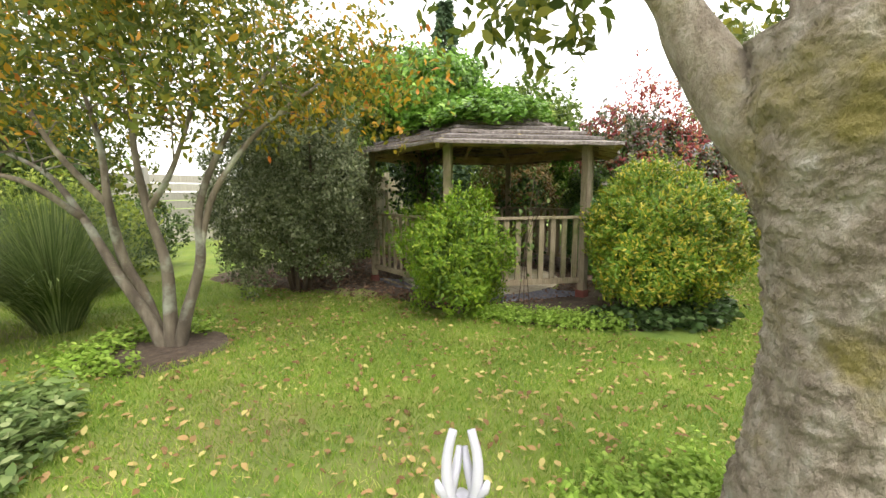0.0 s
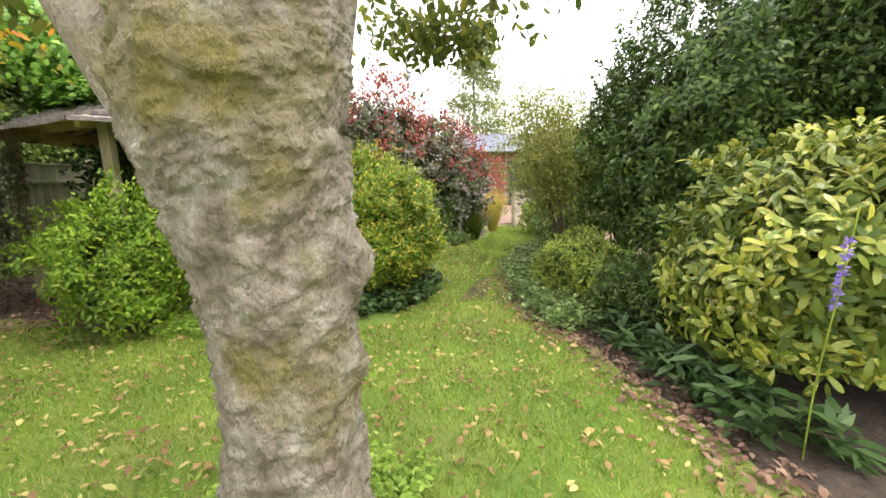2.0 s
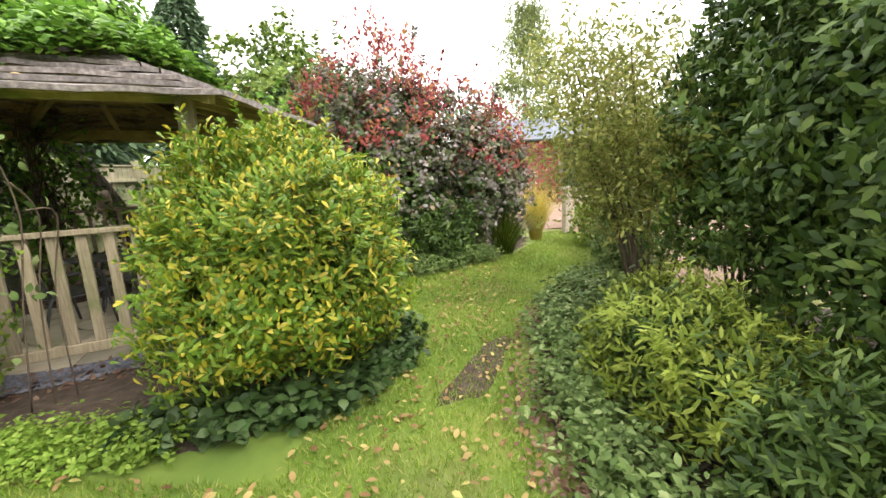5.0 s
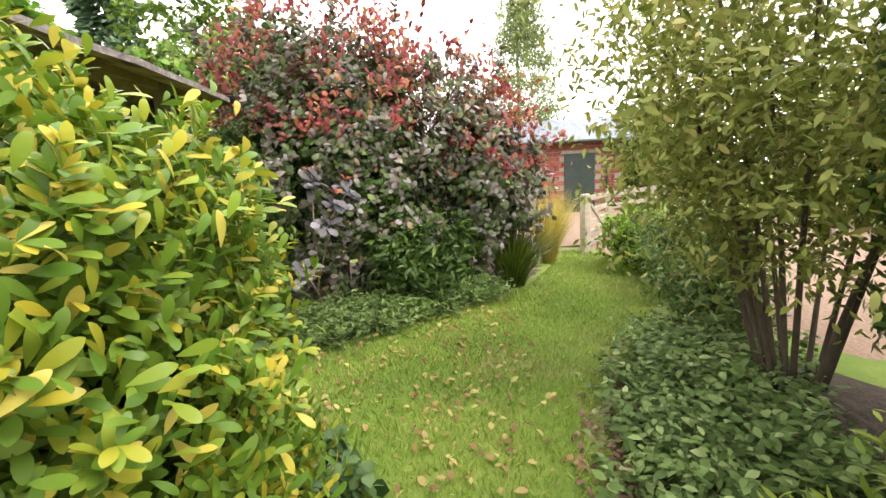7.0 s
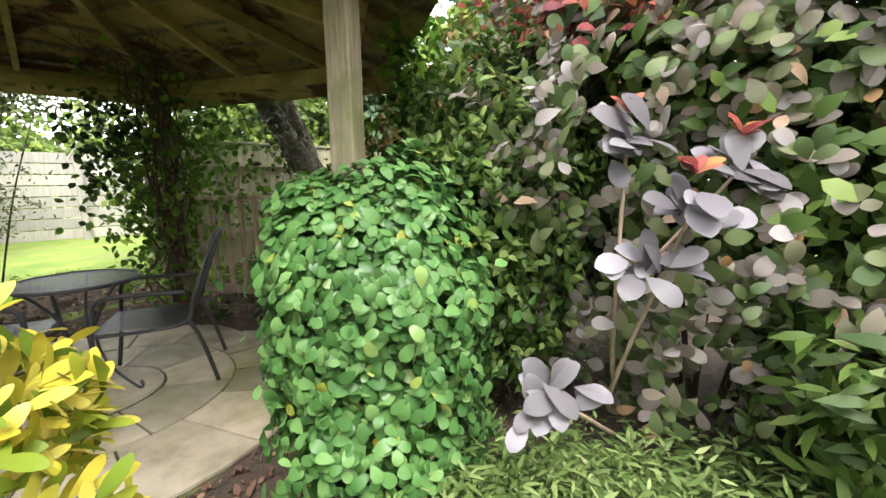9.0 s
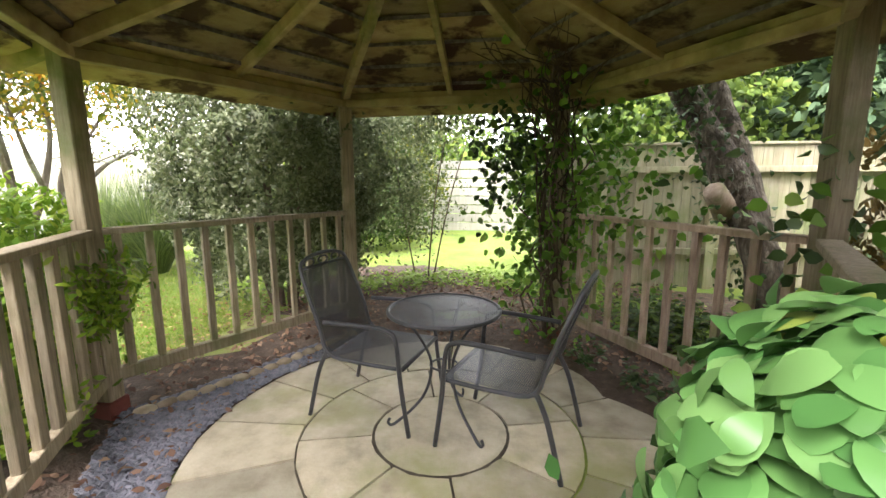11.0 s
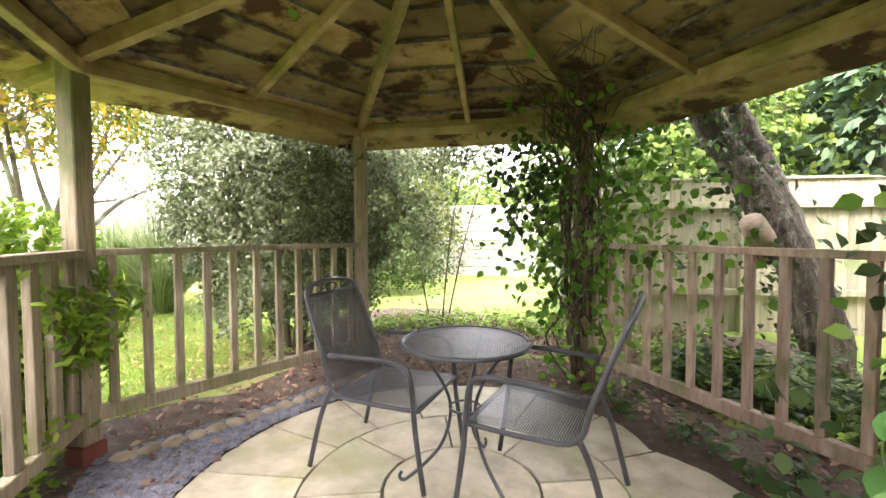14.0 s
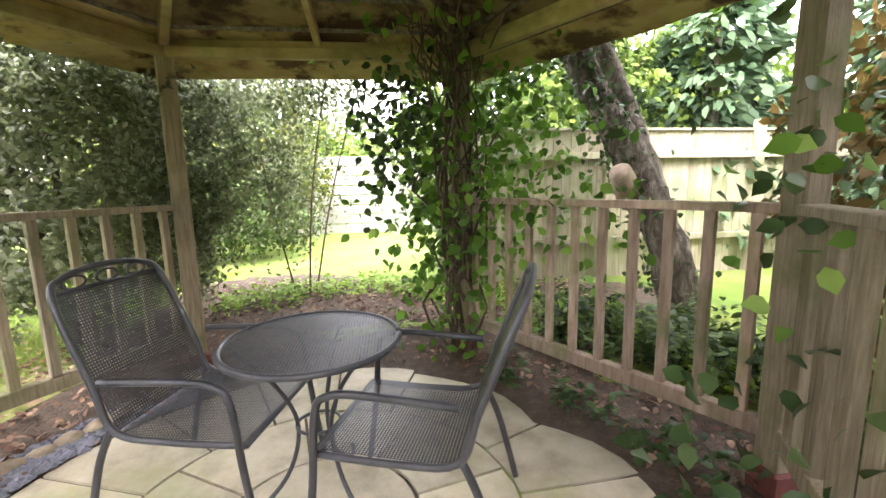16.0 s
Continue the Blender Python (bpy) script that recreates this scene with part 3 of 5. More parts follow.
# ---- summerhouse ----
house = thing("summerhouse", (0, 0, 0), "open hexagonal timber summerhouse with mossy weathered posts and shingled roof", "gazebo")
Z_PLATE, Z_RAIL, Z_LOW = 1.92, 1.065, 0.3
order = ["L", "M", "I", "R", "E2", "E1"]
for key in order:
    x, y = CORNER[key]
    a = math.degrees(math.atan2(y, x))
    bm = block(bmesh.new(), pose(x, y, (Z_PLATE + 0.12 - 0.06) / 2 - 0.0, 0, 0, a), (0.095, 0.095, Z_PLATE + 0.18), 0.006)
    part("post", bm, M_TIMBER, house)
    bm = block(bmesh.new(), pose(x, y, 0.05, 0, 0, a), (0.125, 0.125, 0.16), 0.01)
    part("post_shoe", bm, M_POST_SHOE, house, "red-brown post base")
for k, key in enumerate(order):
    a, b = Vector((*CORNER[key], 0)), Vector((*CORNER[order[(k + 1) % 6]], 0))
    d = (b - a).normalized()
    inward = -((a + b) / 2).normalized()
    for z, w, h, off in ((Z_PLATE + 0.03, 0.05, 0.06, 0.035), (Z_PLATE + 0.075, 0.04, 0.07, 0.0)):
        p = inward * off + Vector((0, 0, z))
        part("wall_plate", bar(a + d * 0.03 + p, b - d * 0.03 + p, w, h), M_RAFTER, house)
panels = [("L", "M"), ("I", "R"), ("R", "E2"), ("E1", "L")]
for ka, kb in panels:
    a, b = Vector((*CORNER[ka], 0)), Vector((*CORNER[kb], 0))
    d = (b - a).normalized()
    wood = M_RAIL if ka in ("I",) else M_TIMBER
    rail = thing("railing", ((a + b) / 2)[:], "weathered timber railing with square balusters between posts", "railing", "summerhouse railings")
    part("top_rail", bar(a + d * 0.055 + Vector((0, 0, Z_RAIL)), b - d * 0.055 + Vector((0, 0, Z_RAIL)), 0.085, 0.035), wood, rail)
    part("bottom_rail", bar(a + d * 0.05 + Vector((0, 0, Z_LOW - 0.04)), b - d * 0.05 + Vector((0, 0, Z_LOW - 0.04)), 0.05, 0.07), wood, rail)
    count = 11
    for i in range(count):
        p = a + d * (0.12 + (S - 0.24) * i / (count - 1))
        wide = 0.04 if ka in ("L", "I") else (0.078 if ka == "R" else 0.065)
        part("baluster", bar(p + Vector((0, 0, Z_LOW - 0.01)), p + Vector((0, 0, Z_RAIL - 0.016)), wide, 0.032, 0.003, (d.y, -d.x, 0)), wood, rail)

APEX = Vector((0, 0, 2.46))
for k, key in enumerate(order):
    x, y = CORNER[key]
    nx, ny = CORNER[order[(k + 1) % 6]]
    foot = Vector((x * 1.2, y * 1.2, Z_PLATE - 0.01))
    part("hip_rafter", bar(APEX + Vector((x, y, 0)) * 0.03, foot, 0.05, 0.085), M_RAFTER, house)
    mx, my = (x + nx) / 2, (y + ny) / 2
    part("rafter", bar(APEX + Vector((mx, my, 0)) * 0.05, Vector((mx * 1.02, my * 1.02, Z_PLATE + 0.1)), 0.038, 0.07), M_RAFTER, house)
part("boss", tube([(0, 0, 2.34), (0, 0, 2.5)], 0.075, 6), M_RAFTER, house)

ROOF_R, EAVE_Z, ROOF_TOP = 2.2, 1.86, 2.62
rng = np.random.default_rng(5)
COURSES = 9
for k, key in enumerate(order):
    a0, a1 = Vector((*CORNER[key], 0)) / S, Vector((*CORNER[order[(k + 1) % 6]], 0)) / S
    for c in range(COURSES):
        r0 = ROOF_R * (1 - c / COURSES)
        r1 = max(ROOF_R * (1 - (c + 1.24) / COURSES), 0.03)
        z0 = EAVE_Z + (ROOF_TOP - EAVE_Z) * c / COURSES + 0.05
        z1 = EAVE_Z + (ROOF_TOP - EAVE_Z) * (ROOF_R - r1) / ROOF_R
        bm = bmesh.new()
        lo, hi, n = [], [], 9
        for i in range(n + 1):
            t = i / n
            wob = rng.uniform(-0.03, 0.03)
            p0 = a0.lerp(a1, t) * (r0 + wob)
            p1 = a0.lerp(a1, t) * r1
            dz = rng.uniform(-0.006, 0.006)
            lo.append([bm.verts.new((p0.x, p0.y, z0 + dz)), bm.verts.new((p1.x, p1.y, z1 + 0.008))])
            hi.append([bm.verts.new((p0.x, p0.y, z0 + 0.034 + dz)), bm.verts.new((p1.x, p1.y, z1 + 0.032))])
        for i in range(n):
            f = bm.faces.new((hi[i][0], hi[i + 1][0], hi[i + 1][1], hi[i][1]))
            f = bm.faces.new((lo[i][1], lo[i + 1][1], lo[i + 1][0], lo[i][0]))
            f.material_index = 1
            bm.faces.new((lo[i][0], lo[i + 1][0], hi[i + 1][0], hi[i][0]))
            bm.faces.new((hi[i][1], hi[i + 1][1], lo[i + 1][1], lo[i][1]))
        ob = part("roof_board", bm, M_SHAKE, house)
        ob.data.materials.append(M_BOARD)

# paving circle
paving = thing("paving_circle", (PAVE[0], PAVE[1], 0), "round sandstone paving circle of wedge slabs with dark joints", "paving", "", "structure")
bm = bmesh.new()
bmesh.ops.create_circle(bm, cap_ends=True, segments=64, radius=1.27, matrix=Matrix.Translation((PAVE[0], PAVE[1], -0.012)))
part("joint_bed", bm, M_JOINT, paving)


def wedge(r0, r1, a0, a1, gap, seed):
    bm = bmesh.new()
    n = max(3, int((a1 - a0) / 0.12))
    rr = np.random.default_rng(seed)
    top, low = [], []
    for r, ins in ((r1 - gap, True), (r0 + gap, False)):
        if r < 0.02:
            continue
        pts = []
        for i in range(n + 1):
            g = gap / max(r, 0.05)
            a = a0 + g + (a1 - a0 - 2 * g) * i / n
            q = r + rr.uniform(-0.004, 0.004)
            pts.append((PAVE[0] + q * math.cos(a), PAVE[1] + q * math.sin(a)))
        top += pts if ins else list(reversed(pts))
    dz = rr.uniform(-0.003, 0.003)
    vt = [bm.verts.new((x, y, dz)) for x, y in top]
    vb = [bm.verts.new((x, y, -0.05)) for x, y in top]
    bm.faces.new(vt)
    for i in range(len(vt)):
        j = (i + 1) % len(vt)
        bm.faces.new((vb[i], vb[j], vt[j], vt[i]))
    return bm


bm = bmesh.new()
bmesh.ops.create_circle(bm, cap_ends=True, segments=36, radius=0.35, matrix=Matrix.Translation((PAVE[0], PAVE[1], 0.001)))
part("slab", bm, M_SLAB, paving)
for ring, (r0, r1, n, turn) in enumerate(((0.36, 0.74, 8, 0.25), (0.74, 1.27, 16, 0.05))):
    for i in range(n):
        part("slab", wedge(r0, r1, turn + 2 * math.pi * i / n, turn + 2 * math.pi * (i + 1) / n, 0.007, ring * 50 + i), M_SLAB, paving)

# soil, chippings and edging inside the summerhouse
verts, faces, ringn = [], [], 60
for r in (1.15, 1.4, 1.8, 2.1):
    for k in range(ringn):
        a = 2 * math.pi * k / ringn
        rr = r if r < 1.3 else r * (0.87 + 0.13 * abs(math.cos(3 * a)))
        x, y = rr * math.cos(a), rr * math.sin(a)
        verts.append((x, y, -0.025 if r < 1.3 else gz(x, y) + 0.016 * (r < 2)))
for r in range(3):
    for k in range(ringn):
        faces.append((r * ringn + k, r * ringn + (k + 1) % ringn, (r + 1) * ringn + (k + 1) % ringn, (r + 1) * ringn + k))
tagged(raw("ground_margin", verts, faces, M_SOIL, None, "", True), "dark soil margin round the paving circle", "soil", "", "structure")
rng = np.random.default_rng(21)
pts = []
while len(pts) < 5600:
    a, r = rng.uniform(2.05, 4.3), rng.uniform(1.1, 1.72)
    x, y = r * math.cos(a), r * math.sin(a)
    if math.hypot(x - PAVE[0], y - PAVE[1]) > 1.28 and max(abs(x * math.cos(q) + y * math.sin(q)) for q in (math.pi / 6, math.pi / 2, 5 * math.pi / 6)) < H - 0.05:
        pts.append((x, y))
verts, faces = [], []
for x, y in pts:
    s = rng.uniform(0.012, 0.03)
    z = gz(x, y) + 0.032
    b = len(verts)
    q = rng.normal(size=(6, 3)) * 0.25
    for i, (dx, dy, dz) in enumerate(((1, 0, 0), (-1, 0, 0), (0, 1, 0), (0, -1, 0), (0, 0, 0.7), (0, 0, -0.7))):
        verts.append((x + (dx + q[i][0]) * s, y + (dy + q[i][1]) * s, z + (dz + q[i][2] * 0.5) * s * 0.7))
    faces += [(b + i, b + j, b + 4) for i, j in ((0, 2), (2, 1), (1, 3), (3, 0))] + [(b + j, b + i, b + 5) for i, j in ((0, 2), (2, 1), (1, 3), (3, 0))]
tagged(raw("slate_chippings", verts, faces, M_CHIP), "blue-grey slate chippings beside the paving circle", "gravel", "", "stuff")
for i in range(15):
    t = (i + 0.5) / 15
    p = Vector((*CORNER["L"], 0)).lerp(Vector((*CORNER["M"], 0)), t)
    q = p - p.normalized() * 0.13
    bm = bmesh.new()
    bmesh.ops.create_icosphere(bm, subdivisions=2, radius=1.0, matrix=pose(q.x, q.y, gz(q.x, q.y) + 0.03, 0, 0, 40 + rng.uniform(0, 40)) @ Matrix.Diagonal((0.062, 0.045, 0.035, 1)))
    for v in bm.verts:
        v.co += Vector(noise.noise_vector(v.co * 14)) * 0.01
    tagged(part("edging_stone", bm, M_STONE, None, "", True), "small rounded buff edging stone beside the railing", "stone", "edging stones")

# ---- table and chairs ----


def lattice(bm, inside, x0, x1, y0, y1, step, w, place):
    """Crossed thin strips over a flat outline, carried to the world by place(x, y)."""
    for flip in (False, True):
        lo, hi = (x0, x1) if not flip else (y0, y1)
        a = lo
        while a <= hi:
            runs, start = [], None
            b0, b1 = (y0, y1) if not flip else (x0, x1)
            k = 24
            for i in range(k + 1):
                b = b0 + (b1 - b0) * i / k
                ok = inside(a, b) if not flip else inside(b, a)
                if ok and start is None:
                    start = b
                if (not ok or i == k) and start is not None:
                    runs.append((start, b))
                    start = None
            for s, e in runs:
                q = [(a - w, s), (a + w, s), (a + w, e), (a - w, e)]
                if flip:
                    q = [(y, x) for x, y in q]
                bm.faces.new([bm.verts.new(place(x, y)) for x, y in q])
            a += step
    return bm


TABLE = (0.11, 0.2)
TH, TR = 0.65, 0.295
table = thing("bistro_table", (TABLE[0], TABLE[1], 0), "round dark grey metal mesh bistro table with curled legs", "table")
ring = [(TABLE[0] + TR * math.cos(a), TABLE[1] + TR * math.sin(a), TH) for a in np.linspace(0, 2 * math.pi, 49)]
part("rim", tube(ring, 0.011, 8), M_STEEL, table, "rounded steel rim", True)
bm = lattice(bmesh.new(), lambda x, y: math.hypot(x, y) < TR, -TR, TR, -TR, TR, 0.0105, 0.0029, lambda x, y: (TABLE[0] + x, TABLE[1] + y, TH + 0.004))
part("mesh_top", bm, M_STEEL, table)
for k in range(3):
    a = math.radians(75 + 120 * k)
    u = Vector((math.cos(a), math.sin(a), 0))
    o = Vector((TABLE[0], TABLE[1], 0))
    pts = curve_points([o + u * 0.25 + Vector((0, 0, TH)), o + u * 0.13 + Vector((0, 0, 0.5)), o + u * 0.07 + Vector((0, 0, 0.34)), o + u * 0.12 + Vector((0, 0, 0.16)), o + u * 0.27 + Vector((0, 0, 0.02)),
                        o + u * 0.31 + Vector((0, 0, 0.025)), o + u * 0.3 + Vector((0, 0, 0.05))], 6)
    part("leg", tube(pts, 0.008, 6), M_STEEL, table, "", True)
ring = [(TABLE[0] + 0.075 * math.cos(a), TABLE[1] + 0.075 * math.sin(a), 0.34) for a in np.linspace(0, 2 * math.pi, 25)]
part("collar", tube(ring, 0.006, 6), M_STEEL, table, "", True)


def mesh_chair(at, facing, label):
    """A stacking metal mesh armchair, at the middle of its feet, facing that way in degrees."""
    t = thing("garden_chair", (at[0], at[1], 0), label, "chair", "chairs at the bistro table")
    m = pose(at[0], at[1], 0, 0, 0, facing) @ Matrix.Diagonal((0.97, 0.97, 0.92, 1))

    def q(x, y, z):
        return m @ Vector((x, y, z))

    W = 0.265
    for s in (-1, 1):
        pts = curve_points([q(0.31, s * W, 0.012), q(0.27, s * W, 0.3), q(0.245, s * W, 0.56), q(0.2, s * W, 0.62), q(0.1, s * W, 0.635), q(-0.2, s * W, 0.625)], 5)
        part("arm_leg", tube(pts, 0.0125, 8), M_STEEL, t, "", True)
        pts = curve_points([q(-0.33, s * W * 0.98, 0.012), q(-0.26, s * W * 0.95, 0.3), q(-0.2, s * W * 0.92, 0.44)], 5)
        part("rear_leg", tube(pts, 0.0125, 8), M_STEEL, t, "", True)
    back = [q(0.27, W * 0.92, 0.4), q(0.0, W * 0.92, 0.4), q(-0.19, W * 0.92, 0.43), q(-0.25, W * 0.92, 0.6), q(-0.36, W * 0.86, 0.9), q(-0.385, W * 0.6, 0.965), q(-0.395, 0, 0.985)]
    full = back + [m @ (Matrix.Diagonal((1, -1, 1, 1)) @ (m.inverted() @ p)) for p in reversed(back[:-1])]
    part("frame", tube(curve_points(full, 5), 0.0115, 8), M_STEEL, t, "", True)
    part("front_bar", tube([q(0.27, -W * 0.92, 0.4), q(0.27, W * 0.92, 0.4)], 0.0115, 8), M_STEEL, t, "", True)
    part("cross_bar", tube([q(-0.372, -W * 0.83, 0.915), q(-0.372, W * 0.83, 0.915)], 0.008, 8), M_STEEL, t, "", True)
    for y in (-0.13, 0.0, 0.13):
        ring = [q(-0.381 , y + 0.045 * math.cos(a), 0.942 + 0.024 * math.sin(a)) for a in np.linspace(0, 2 * math.pi, 17)]
        part("scroll", tube(ring, 0.005, 6), M_STEEL, t, "", True)
    part("seat_mesh", lattice(bmesh.new(), lambda x, y: True, -0.19, 0.27, -W * 0.9, W * 0.9, 0.0105, 0.0029, lambda x, y: q(x, y, 0.4 - 0.02 * math.cos(y * 5) + 0.02)), M_STEEL, t)
    part("back_mesh", lattice(bmesh.new(), lambda x, y: True, 0.43, 0.91, -W * 0.86, W * 0.86, 0.0105, 0.0029,
                              lambda z, y: q(-0.19 - 0.06 * min((z - 0.43) / 0.17, 1) - 0.122 * max(z - 0.6, 0) / 0.31, y, z)), M_STEEL, t)
    return t


mesh_chair((-0.29, 0.34), -13, "dark grey metal mesh garden armchair with scrolled back beside the table")
mesh_chair((0.46, 0.11), 160, "dark grey metal mesh garden armchair turned towards the table")

# ---- trees ----
trunk_at = (-4.88, -2.32)
near_tree = thing("tree", (trunk_at[0], trunk_at[1], gz(*trunk_at)), "mature garden tree with grey lichened bark and forked trunk", "tree")
x0, y0 = trunk_at
bm = bmesh.new()
path_pts = curve_points([(x0, y0, 0.0), (x0 + 0.005, y0, 0.25), (x0 - 0.01, y0 - 0.015, 0.6), (x0 - 0.02, y0 - 0.025, 1.0), (x0 - 0.03, y0 - 0.0, 1.35), (x0 - 0.02, y0 + 0.03, 1.62), (x0 + 0.02, y0 + 0.03, 1.8)], 48)
prof = [0.28, 0.225, 0.195, 0.186, 0.215, 0.265, 0.265]
radii = np.interp(np.linspace(0, 6, len(path_pts)), range(7), prof).tolist()
bm = tube(path_pts, radii, 160, None, 0.1, 3)
bm.normal_update()
for vert in bm.verts:
    c = vert.co
    crag = noise.turbulence(Vector((c.x * 16, c.y * 16, c.z * 22)), 4, False) - 0.4
    fleck = max(noise.noise(Vector((c.x * 55 + 7, c.y * 55, c.z * 70))) - 0.1, 0)
    burl = 0.05 * math.exp(-((c - Vector((x0 - 0.02, y0 - 0.2, 1.17))).length / 0.085) ** 2) + 0.04 * math.exp(-((c - Vector((x0 - 0.05, y0 - 0.2, 0.9))).length / 0.07) ** 2)
    vert.co = c + vert.normal * (0.012 * crag + 0.016 * fleck + burl)
part("trunk", bm, M_BARK, near_tree, "", True)
limbs = [
    [(x0 - 0.02, y0 + 0.02, 1.25), (x0 - 0.01, y0 + 0.14, 1.48), (x0 + 0.02, y0 + 0.28, 1.66), (x0 + 0.04, y0 + 0.41, 1.87), (x0 + 0.05, y0 + 0.53, 2.08), (x0 + 0.3, y0 + 1.0, 2.8)],
    [(x0, y0 - 0.06, 1.55), (x0 + 0.02, y0 - 0.14, 1.9), (x0 + 0.05, y0 - 0.22, 2.3), (x0 + 0.2, y0 - 0.5, 3.0), (x0 + 0.3, y0 - 0.8, 3.8)],
    [(x0 - 0.02, y0 + 0.04, 1.6), (x0 + 0.02, y0 + 0.06, 2.1), (x0 + 0.1, y0 + 0.1, 2.8), (x0 + 0.0, y0 + 0.0, 3.7)],
    [(x0 + 0.1, y0 - 0.35, 2.7), (x0 + 0.9, y0 - 0.9, 3.0), (x0 + 1.9, y0 - 1.1, 3.0), (x0 + 2.7, y0 - 1.2, 2.75)],
]
for k, lb in enumerate(limbs):
    pts = curve_points(lb, 6)
    part("limb", tube(pts, taper((0.15, 0.16, 0.15, 0.06)[k], 0.03, len(pts)), 20, None, 0.05, k), M_BARK, near_tree, "", True)


def crown(parent, name, seed, spots, per, size, mat, twigs=None, hang=0.0):
    """Sprays of leaves about the spots (x, y, z, reach, count)."""
    rng = np.random.default_rng(seed)
    B, A, N = [], [], []
    for x, y, z, reach, count in spots:
        p = np.array([x, y, z]) + rng.normal(size=(count, 3)) * np.array([reach, reach, reach * 0.55])
        o = unit(rng.normal(size=(count, 3)) + np.array([0, 0, -hang]))
        b, a, n = rosettes(rng, p, o, per, 0.9, -hang)
        B.append(b + rng.normal(size=b.shape) * 0.04)
        A.append(a)
        N.append(n)
    B, A, N = np.concatenate(B), np.concatenate(A), np.concatenate(N)
    ln = size[0] * rng.uniform(0.6, 1.25, len(B))
    return leaf_mesh(name, B, A, N, ln, ln * size[1], mat, parent)


crown(near_tree, "crown", 31, [(-2.75, -2.95, 2.35, 0.16, 60), (-2.75, -3.2, 2.42, 0.18, 70), (-2.9, -2.8, 2.6, 0.28, 90), (-4.45, -1.45, 2.15, 0.12, 34), (-4.3, -1.2, 2.5, 0.3, 100), (-4.5, -1.2, 3.3, 0.5, 160), (-4.9, -3.0, 3.5, 0.6, 160), (-3.6, -3.1, 3.4, 0.5, 150),
                               (-3.3, -3.5, 3.7, 0.7, 200), (-4.6, -2.0, 3.9, 0.8, 240), (-5.6, -3.3, 3.9, 0.6, 140)], 5, (0.085, 0.45), L_SUMMER, hang=0.35)

SMALL = (-4.12, 1.62)
small_tree = thing("tree", (*SMALL, gz(*SMALL)), "small multi-stemmed tree with mottled bark and yellowing leaves", "tree")
sx, sy = SMALL
u = Vector((-0.25, 0.97, 0))
v = Vector((0.97, 0.25, 0))


def st(a, b, z):
    return Vector((sx, sy, 0)) + u * a + v * b + Vector((0, 0, z))


stem_lines = [
    [st(0.0, 0, 0.0), st(0.1, -0.02, 0.35), st(0.3, -0.05, 0.72), st(0.62, 0.0, 1.2), st(1.0, 0.1, 1.55), st(1.5, 0.2, 1.75)],
    [st(0.03, 0.03, 0.0), st(0.2, 0.06, 0.5), st(0.36, 0.06, 0.85), st(0.38, 0.0, 1.3), st(0.5, 0.1, 1.8), st(0.75, 0.2, 2.5)],
    [st(-0.03, 0, 0.0), st(-0.04, 0.02, 0.45), st(-0.06, 0.0, 0.85), st(0.1, 0.05, 1.3), st(0.2, 0.1, 1.9), st(0.1, 0.1, 2.7)],
    [st(-0.06, 0.02, 0.0), st(-0.17, 0.03, 0.4), st(-0.3, 0.08, 0.85), st(-0.32, 0.1, 1.3), st(-0.5, 0.2, 1.8), st(-0.9, 0.4, 2.5)],
    [st(-0.3, 0.08, 0.9), st(-0.42, 0.15, 1.4), st(-0.75, 0.3, 1.9), st(-1.2, 0.5, 2.3)],
    [st(0.1, 0.05, 1.25), st(-0.12, 0.1, 1.6), st(-0.35, 0.15, 2.2)],
    [st(0.38, 0, 1.3), st(0.8, 0.0, 1.75), st(1.2, 0.1, 2.3)],
    [st(0.62, 0, 1.2), st(0.9, -0.2, 1.5), st(1.5, -0.3, 1.6)],
]
for k, lb in enumerate(stem_lines):
    pts = curve_points(lb, 6)
    part("stem", tube(pts, taper((0.055, 0.06, 0.06, 0.055, 0.03, 0.03, 0.03, 0.03)[k], 0.012, len(pts)), 10, None, 0.07, k), M_BARK2, small_tree, "", True)
rng = np.random.default_rng(8)
for k in range(46):
    lb = stem_lines[k % len(stem_lines)]
    p = lb[-1].lerp(lb[-2], rng.uniform(0, 1.0))
    d = Vector((rng.normal(), rng.normal(), rng.uniform(-0.1, 0.8))).normalized() * rng.uniform(0.4, 0.9)
    pts = curve_points([p, p + d * 0.5 + Vector((0, 0, 0.08)), p + d], 3)
    part("twig", tube(pts, taper(0.009, 0.003, len(pts)), 5), M_BARK2, small_tree, "", True)
spots = []
for k in range(160):
    a, b = rng.uniform(-1.4, 2.0), rng.uniform(-0.9, 1.2)
    z = 2.0 + 1.5 * rng.uniform(0, 1) ** 0.8 - 0.12 * abs(a)
    p = st(a, b, z)
    spots.append((p.x, p.y, p.z, 0.24, 30))
crown(small_tree, "crown", 32, spots[:112], 5, (0.06, 0.45), L_SUMMER, hang=0.3)
p1 = [st(-0.7 - 0.2 * i, 0.5 + 0.14 * (i % 4), 2.15 + 0.22 * (i % 4)) for i in range(6)]
crown(small_tree, "crown", 33, [(p.x, p.y, p.z, 0.3, 70) for p in p1] + spots[112:128], 5, (0.065, 0.5), L_AUTUMN, hang=0.35)
crown(small_tree, "crown", 34, spots[128:], 5, (0.06, 0.45), L_AUTUMN, hang=0.3)

